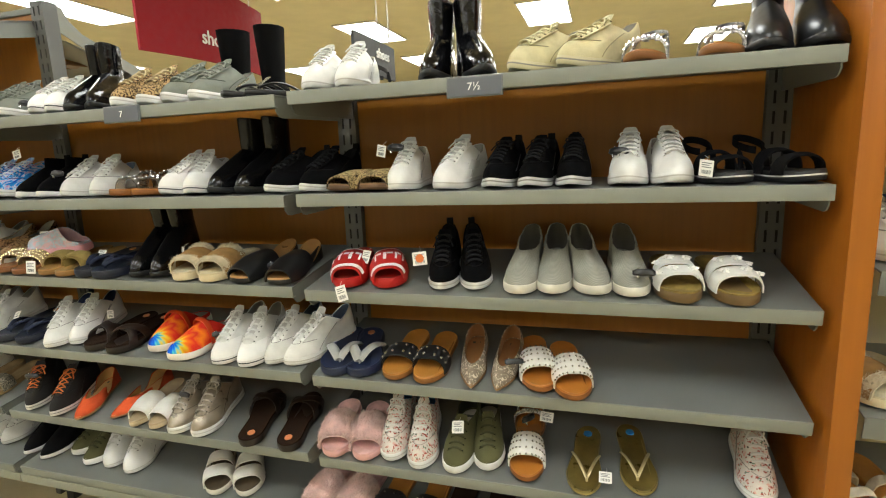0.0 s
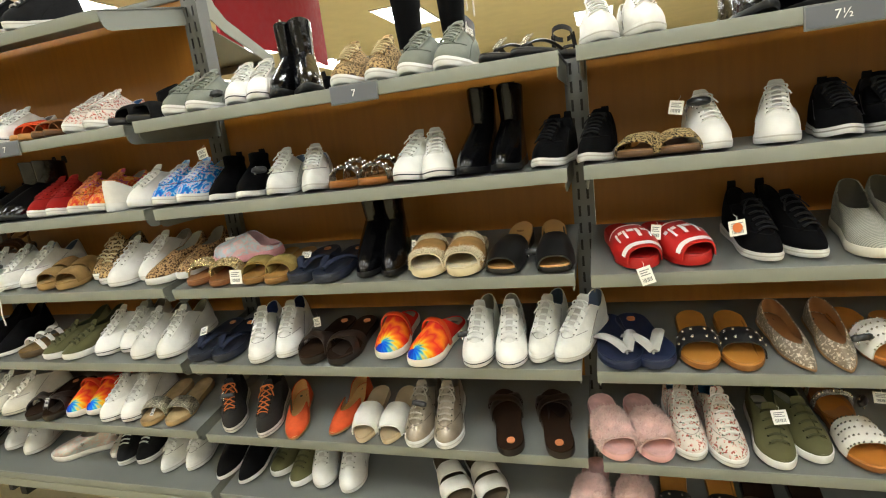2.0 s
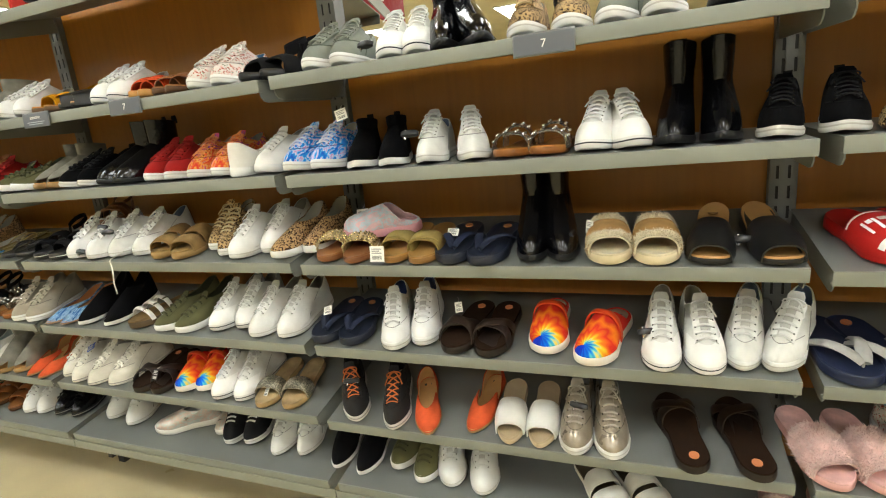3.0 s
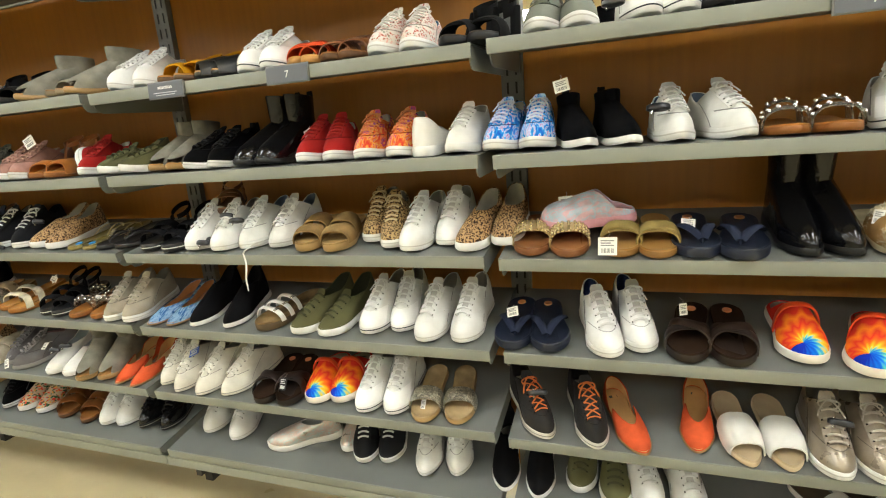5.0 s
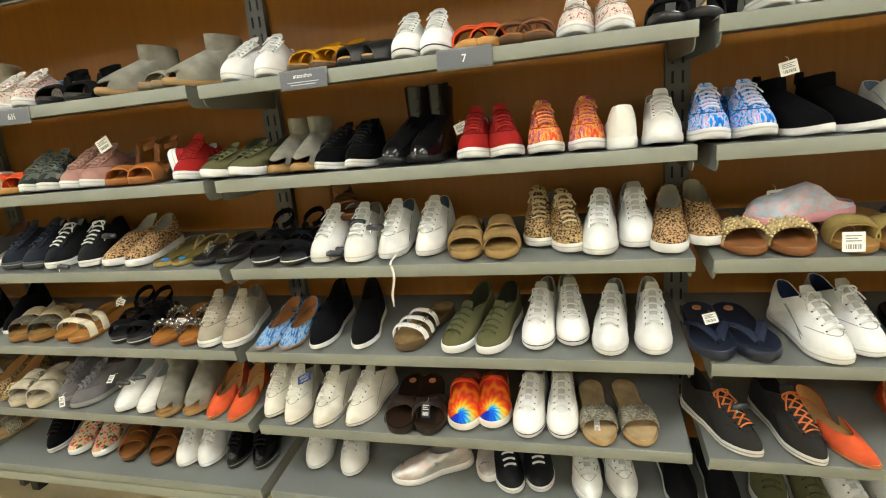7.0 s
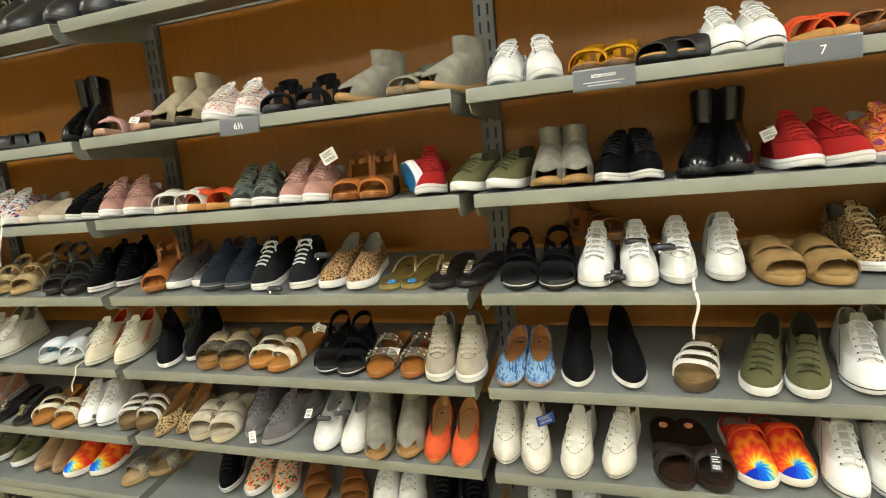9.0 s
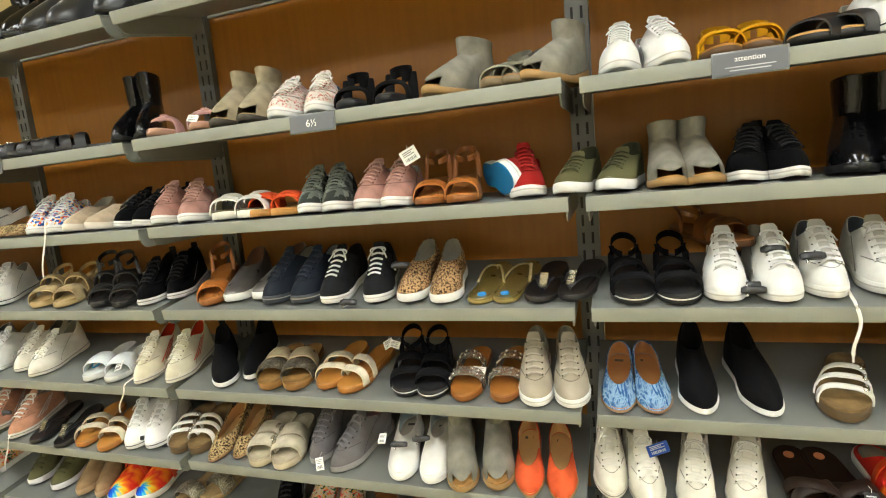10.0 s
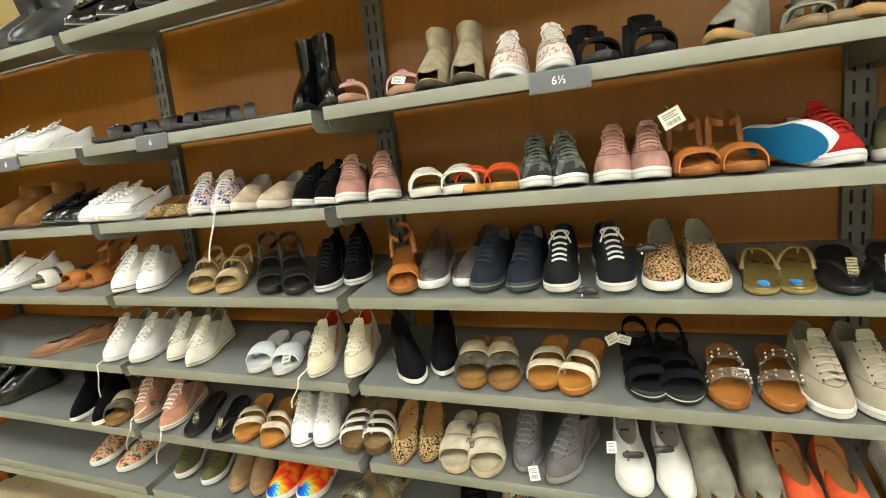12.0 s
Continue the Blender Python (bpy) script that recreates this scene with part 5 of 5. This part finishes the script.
row("D", 1, [
    ("pink_bow", (-3.575, -0.362, 22), (-3.414, -0.362, 27)),
    ("beige_bootie", (-3.364, -0.362, 8), (-3.268, -0.362, 11)),
    ("floral", (-3.177, -0.362, 5), (-3.055, -0.362, 15)),
    ("black_bow", (-2.962, -0.362, 17), (-2.86, -0.362, 10)),
    ("grey_bootie", (-2.766, -0.362, -25), (-2.536, -0.362, -26)),
    ("grey_strappy", (-2.616, -0.362, -12), (-2.569, -0.362, -14)),
])
row("D", 2, [
    ("pink_sneaker", (-3.616, -0.362, 20), (-3.508, -0.362, 24)),
    ("white_sandal", (-3.381, -0.362, 26), (-3.305, -0.362, 15)),
    ("orange_slide", (-3.275, -0.362, 13), (-3.203, -0.362, 10)),
    ("camo", (-3.118, -0.362, 12), (-3.038, -0.362, 17)),
    ("pink_sneaker", (-2.96, -0.362, 2), (-2.881, -0.362, 4)),
    ("tan_wedge", (-2.786, -0.362, 8), (-2.702, -0.362, 9)),
    ("red_sneaker", None, (-2.541, -0.362, 12)),
    ("olive", (-2.467, -0.362, -11), (-2.375, -0.362, -14)),
])
row("D", 3, [
    ("tan_wedge", (-3.479, -0.365, 22), None),
    ("grey_slip", (-3.415, -0.347, 11), (-3.335, -0.333, -6)),
    ("navy_lace", (-3.278, -0.363, -3), (-3.184, -0.363, -3)),
    ("black_white", (-3.085, -0.368, 4), (-2.95, -0.361, 13)),
    ("leopard_slip", (-2.867, -0.361, 1), (-2.769, -0.369, 6)),
    ("gold_flip", (-2.664, -0.108, 176), (-2.585, -0.106, 170)),
    ("black_thong", (-2.544, -0.365, -6), (-2.472, -0.356, -13)),
])
row("D", 4, [
    ("sock_low", (-3.463, -0.367, 36), (-3.407, -0.324, 19)),
    ("gold_birk", (-3.317, -0.369, 12), (-3.231, -0.363, 16)),
    ("tan_braid", (-3.145, -0.353, 0), (-3.074, -0.366, -8)),
    ("black_sport", (-2.895, -0.363, 12), (-2.822, -0.369, 10)),
    ("stud_thong", (-2.742, -0.372, 1), (-2.642, -0.367, -2)),
    ("beige_sneaker", (-2.558, -0.381, 6), (-2.471, -0.379, 7)),
])
row("D", 5, [
    ("leopard_flat", (-3.547, -0.381, 12), (-3.47, -0.356, 14)),
    ("cream_birk", (-3.382, -0.382, 10), (-3.294, -0.381, 14)),
    ("grey_trainer", (-3.209, -0.35, 1), (-3.134, -0.373, -18)),
    ("white_slip", (-2.931, -0.377, 11), (-2.84, -0.376, 9)),
    ("grey_bootie", (-2.753, -0.392, 15), (-2.666, -0.373, 10)),
    ("orange_flat", (-2.589, -0.381, 8), (-2.509, -0.386, 6)),
])
row("D", 6, [
    ("black_all", (-3.358, -0.323, 21), None),
    ("floral_red", (-3.259, -0.324, 9), (-3.144, -0.32, 18)),
    ("brown_sandal", (-3.013, -0.323, 24), (-2.875, -0.329, 25)),
    ("white_court", (-2.783, -0.329, 11), (-2.7, -0.32, 13)),
    ("black_patent_low", (-2.606, -0.316, 7), (-2.501, -0.31, 14)),
])
row("E", 0, [
    ("rubber_boot", (-4.007, -0.36, -15), (-3.894, -0.36, -15)),
    ("black_patent_low", (-4.541, -0.36, -20.5), (-4.393, -0.36, -20.5)),
    ("patent_boot", (-4.229, -0.36, -15), (-4.092, -0.36, -15)),
])
row("E", 1, [
    ("black_flat", (-4.529, -0.36, -50), (-4.394, -0.36, -50)),
    ("black_flat", (-4.29, -0.36, -55), (-4.18, -0.36, -55)),
    ("black_flat", (-4.133, -0.36, -50), (-4.065, -0.36, -50)),
    ("patent_boot", (-3.719, -0.362, 23), (-3.613, -0.362, 35)),
])
row("E", 2, [
    ("white_bump", (-4.593, -0.362, 5), None),
    ("leopard_flat", (-4.344, -0.362, 24), (-4.253, -0.362, 27)),
    ("multi", (-4.142, -0.362, 26), (-4.049, -0.362, 27)),
    ("cream_flat", (-3.99, -0.362, 18), (-3.897, -0.362, 7)),
    ("black_run", (-3.781, -0.362, 2), (-3.704, -0.362, 3)),
])
row("E", 3, [
    ("white_canvas", (-4.55, -0.368, 15), (-4.418, -0.368, 23)),
    ("wedge_beige", (-4.185, -0.366, 26), (-4.079, -0.366, 22)),
    ("black_heel", (-3.904, -0.365, 34), (-3.806, -0.364, 38)),
    ("black_all", (-3.73, -0.364, 18), (-3.654, -0.318, 21)),
])
row("E", 4, [
    ("cream_sneaker", (-4.387, -0.348, 10), (-4.274, -0.371, 11)),
    ("clear_slide", (-4.007, -0.374, 17), (-3.909, -0.372, 18)),
    ("beige_orange", (-3.789, -0.379, 13), (-3.671, -0.365, 13)),
])
row("E", 5, [
    ("peach_trainer", (-4.589, -0.357, 22), (-4.445, -0.374, 13)),
    ("black_thong", (-4.319, -0.382, 20), (-4.186, -0.387, 22)),
    ("tan_braid", (-4.1, -0.373, 21), (-3.989, -0.38, 20)),
    ("white_canvas", (-3.89, -0.363, 17), (-3.813, -0.35, 18)),
    ("strappy_birk", (-3.706, -0.356, 17), (-3.631, -0.35, 17)),
])
row("E", 6, [
    ("olive", (-4.473, -0.325, 22), (-4.34, -0.332, 17)),
    ("tan_flatlet", (-4.211, -0.34, 19), (-4.116, -0.334, 25)),
    ("tiedye", (-4.049, -0.348, 0), (-3.941, -0.326, 2)),
    ("glitter_slide", (-3.774, -0.349, -5), (-3.708, -0.289, -16)),
])
row("F", 0, [
    ("rubber_boot", (-4.957, -0.36, -20.5), (-4.83, -0.36, -20.5)),
])
row("F", 1, [
    ("white_court", (-5.116, -0.36, -20.5), (-4.927, -0.36, -20.5)),
])
row("F", 2, [
    ("tan_bootie", (-5.223, -0.36, -15), (-5.023, -0.36, -15)),
    ("black_patent_low", (-4.875, -0.36, -17.8), (-4.794, -0.36, -17.8)),
    ("white_bump", (-4.672, -0.36, -15), (-4.568, -0.36, -15)),
])
row("F", 3, [
    ("white_bump", (-5.27, -0.365, -23.2), None),
    ("white_sandal", (-5.05, -0.333, -12.2), None),
    ("tan_wedge", (-4.889, -0.347, -12.2), (-4.789, -0.327, -12.2)),
])
row("F", 4, [
    ("folded_brown", (-5.101, -0.365, -50), (-5.049, -0.331, -50)),
    ("white_court", (-4.652, -0.378, 11), (-4.526, -0.373, 8)),
])
row("F", 5, [
    ("chelsea", (-5.569, -0.381, -26), (-5.438, -0.367, -26)),
    ("sock", (-4.888, -0.392, 25), (-4.757, -0.392, 28)),
    ("gold_birk", (-4.688, -0.381, 28), None),
])
row("F", 6, [
    ("floral_red", (-4.915, -0.344, 6), (-4.763, -0.346, -3)),
])

# ---------------------------------------------------------------- tags and loose laces
price_tag(0.168, -0.3, 1.017, 0.022, 0.036, 0, -30, 8)
price_tag(0.137, -0.392, 0.939, 0.030, 0.040, 0, -10, -18)
price_tag(0.331, -0.33, 1.021, 0.036, 0.034, 15, -5, -5, "d8743c")
price_tag(0.222, -0.28, 1.293, 0.03, 0.03, -20, -5, 10)
price_tag(0.415, -0.33, 0.570, 0.032, 0.032, 0, -40, -8)
price_tag(0.639, -0.26, 0.588, 0.034, 0.026, 0, -40, 5)
price_tag(0.787, -0.36, 0.501, 0.030, 0.026, 0, -50, 0)
price_tag(0.975, -0.35, 1.228, 0.03, 0.034, 20, -10, 10)
price_tag(-0.435, -0.3, 1.020, 0.018, 0.030, -30, -5, 5)
price_tag(-0.785, -0.28, 0.801, 0.02, 0.028, 30, -10, 0)
price_tag(-0.490, -0.3, 0.559, 0.024, 0.030, 10, -30, 10)
price_tag(-1.052, -0.3, 1.333, 0.034, 0.028, 0, -5, -12)
price_tag(-1.052, -0.26, 1.055, 0.034, 0.040, 5, -10, -4)
price_tag(-0.951, -0.388, 0.980, 0.040, 0.040, 0, -8, 0)
price_tag(-1.190, -0.3, 0.784, 0.030, 0.026, 0, -40, -15)
price_tag(-0.780, -0.28, 1.009, 0.030, 0.020, 0, -40, 5)
price_tag(-1.454, -0.33, 0.504, 0.014, 0.030, 0, -50, -5)
price_tag(-1.768, -0.24, 1.275, 0.032, 0.026, 0, -10, -20)
price_tag(-2.293, -0.3, 0.589, 0.05, 0.026, 0, -45, -25, "2c4fa0")
price_tag(-1.900, -0.36, 0.540, 0.024, 0.040, 0, -30, 0, "2c2a2a")
price_tag(-2.957, -0.26, 0.819, 0.03, 0.02, 0, -30, 15)
price_tag(-2.841, -0.3, 1.323, 0.044, 0.036, 10, -5, -25)
price_tag(-3.432, -0.36, 1.481, 0.034, 0.02, 0, -30, 10)
price_tag(-3.913, -0.33, 0.754, 0.034, 0.034, 0, -45, -18)
price_tag(-4.053, -0.3, 0.754, 0.04, 0.04, 20, -40, -30, "2f8fc8")
price_tag(-3.174, -0.37, 0.506, 0.026, 0.034, 0, -20, -15)
price_tag(-3.668, -0.33, 0.745, 0.026, 0.034, 0, -50, -5)
price_tag(-2.986, -0.24, 0.813, 0.032, 0.024, 0, -30, -30)
price_tag(-2.716, -0.28, 0.759, 0.034, 0.022, 0, -50, 5)
price_tag(-2.992, -0.33, 0.575, 0.022, 0.028, 0, -50, -5)
security_tag(0.266, -0.29, 1.300, -10)
security_tag(0.805, -0.3, 1.269, -30)
security_tag(0.860, -0.36, 1.006, 0)
security_tag(0.567, -0.33, 0.765, 20)
security_tag(0.593, -0.28, 0.590, 60)
security_tag(-0.310, -0.33, 0.780, 20)
security_tag(-0.939, -0.33, 1.486, -10)
security_tag(-0.472, -0.33, 0.572, -15)
security_tag(-0.120, -0.3, 0.986, 0)
security_tag(-2.100, -0.33, 0.985, 0)
security_tag(-1.127, -0.33, 0.576, 20)
security_tag(-0.849, -0.33, 1.268, 0)
security_tag(-2.107, -0.36, 0.983, 0)
security_tag(-1.997, -0.33, 1.043, 10)
security_tag(-2.878, -0.33, 0.584, 20)
security_tag(-2.058, -0.3, 1.054, 0)
security_tag(-4.518, -0.33, 0.554, 0)
security_tag(-2.944, -0.33, 0.562, 10)
security_tag(-3.872, -0.33, 0.506, 10)
security_tag(-3.022, -0.37, 0.969, 0)
security_tag(-2.898, -0.3, 1.048, 10)
loose_lace(-1.944, 0.957, -1.941, 0.859)
loose_lace(-4.036, 1.238, -4.086, 1.076)
loose_lace(-4.698, 0.702, -4.707, 0.600)
loose_lace(-3.837, 0.711, -3.867, 0.636)
loose_lace(-4.581, 0.508, -4.625, 0.409)
loose_lace(-4.441, 0.488, -4.486, 0.373)

# ---------------------------------------------------------------- behind the shelving
hanging_sign(-2.18, 1.37, 2.75, 2.05, 2.60, "8a1420", "shoes", 0.145, fraction=0.46)
hanging_sign(-5.2, 1.6, 3.4, 2.1, 2.7, "8f1a12", "", 0.2)
hanging_sign(-0.78, 1.7, 2.4, 1.86, 2.10, "4a4b4c", "shoes", 0.10, bend=0.01)


def back_shelf(bay, z, tilt=0.0):
    x0, x1 = JOINTS[bay]
    ob = thing("shelf", "grey painted steel shelf on the far side of the shelving", "shelf", pose(x1 - 0.018, 0.375, z, tilt, 0, 180), "gondola shelves")
    w = x1 - x0 - 0.036
    part("deck", Shape().box(0, w, 0.0022, 0.34, -0.004, 0.0), STEEL, ob, smooth=False)
    part("lip", Shape().box(0, w, -0.002, 0.002, -0.034, 0.001, 0.0012), STEEL, ob)


def far_bracket(x):
    """A steel arm that slopes down from the upright's top to the far shelf's edge."""
    ob = thing("shelf_bracket", "grey steel bracket sloping down from the upright", "bracket", pose(x, 0, 0), "far brackets")
    prof = np.array([(0, 0.03, 1.885), (0, 0.03, 1.79), (0, 0.10, 1.755), (0, 0.36, 1.665), (0, 0.378, 1.675), (0, 0.375, 1.705), (0, 0.12, 1.80), (0, 0.07, 1.84), (0, 0.05, 1.88)])
    part("arm", Shape().grid(np.array([prof - (0.002, 0, 0), prof + (0.002, 0, 0)]), wrap_v=True, cap=True), mat("8f9086", "steel"), ob, smooth=False)


far_bracket(-1.196)
back_shelf("A", 1.44)
back_shelf("B", 1.44)
back_shelf("C", 1.70, 14)
for key, xa, xb, y, z, yaw in (("tall_boot", -0.52, -0.37, 0.36, 1.4415, 178), ("sock", -1.02, -0.93, 0.30, 1.4415, 170), ("black_run", -0.84, -0.75, 0.33, 1.4415, 160), ("cream_birk", -0.20, -0.10, 0.34, 1.4415, 175),
                               ("black_heel", 0.00, 0.09, 0.33, 1.4415, 170), ("brown_sandal", 0.55, 0.65, 0.34, 1.4415, 178), ("tan_bootie", -1.52, -1.42, 0.34, 1.715, 175)):
    for side, x in ((1, xa), (-1, xb)):
        shoe(key, side, pose(x, y, z, 0, 0, yaw))

# the next run of shelving beyond the end panel
for z in (1.02, 0.715, 0.44):
    ob = thing("shelf", "pale grey steel shelf of the neighbouring run", "shelf", pose(1.29, -0.36, z, 7), "gondola shelves")
    part("deck", Shape().box(0, 1.18, 0.0022, 0.35, -0.004, 0.0), STEEL, ob, smooth=False)
    part("lip", Shape().box(0, 1.18, -0.002, 0.002, -0.05, 0.001, 0.0012), STEEL, ob)
ob = thing("back_panel", "cream back panel of the neighbouring run", "panel", pose(1.88, 0.0, 0), kind="structure")
part("board", Shape().box(-0.59, 0.59, 0.0, 0.012, 0.1, 1.60), mat("c9bf9f", "wall"), ob, smooth=False)
for key, xs, z, yaw in (("white_bump", (1.36, 1.46), 1.02, 20), ("tan_fur", (1.36, 1.47), 0.715, 25), ("tan_braid", (1.34, 1.44), 0.44, 15), ("white_court", (1.36, 1.46), 1.27, 10)):
    for side, x in zip((1, -1), xs):
        shoe(key, side, pose(x, -0.34, z + 0.004, 7, 0, yaw))
ob = thing("shelf", "pale grey steel shelf of the neighbouring run", "shelf", pose(1.29, -0.36, 1.27, 7), "gondola shelves")
part("deck", Shape().box(0, 1.18, 0.0022, 0.35, -0.004, 0.0), STEEL, ob, smooth=False)
part("lip", Shape().box(0, 1.18, -0.002, 0.002, -0.034, 0.001, 0.0012), STEEL, ob)

# a red sneaker on its side, its blue outsole towards the aisle
side_m = Matrix(((0, -1, 0, -2.585), (0, 0, 1, -0.352), (-1, 0, 0, LEVELS[2][0] + 0.048), (0, 0, 0, 1)))
shoe("red_blue", 1, Matrix.Translation((-2.585, -0.352, 0)) @ Matrix.Rotation(radians(-63), 4, "Z") @ Matrix.Translation((2.585, 0.352, 0)) @ side_m @ pose(0, 0, 0, 0, -8, 5))

# a fluffy slipper laid across two other sandals
shoe("pastel_fur", 1, pose(-1.115, -0.262, deck_z("B", 3, -0.255) + 0.030, 4, 6, -80))

# a brown sandal thrown across the white sneakers
shoe("brown_sandal", 1, pose(-2.09, -0.262, deck_z("C", 3, -0.262) + 0.080, 4, 0, 32))
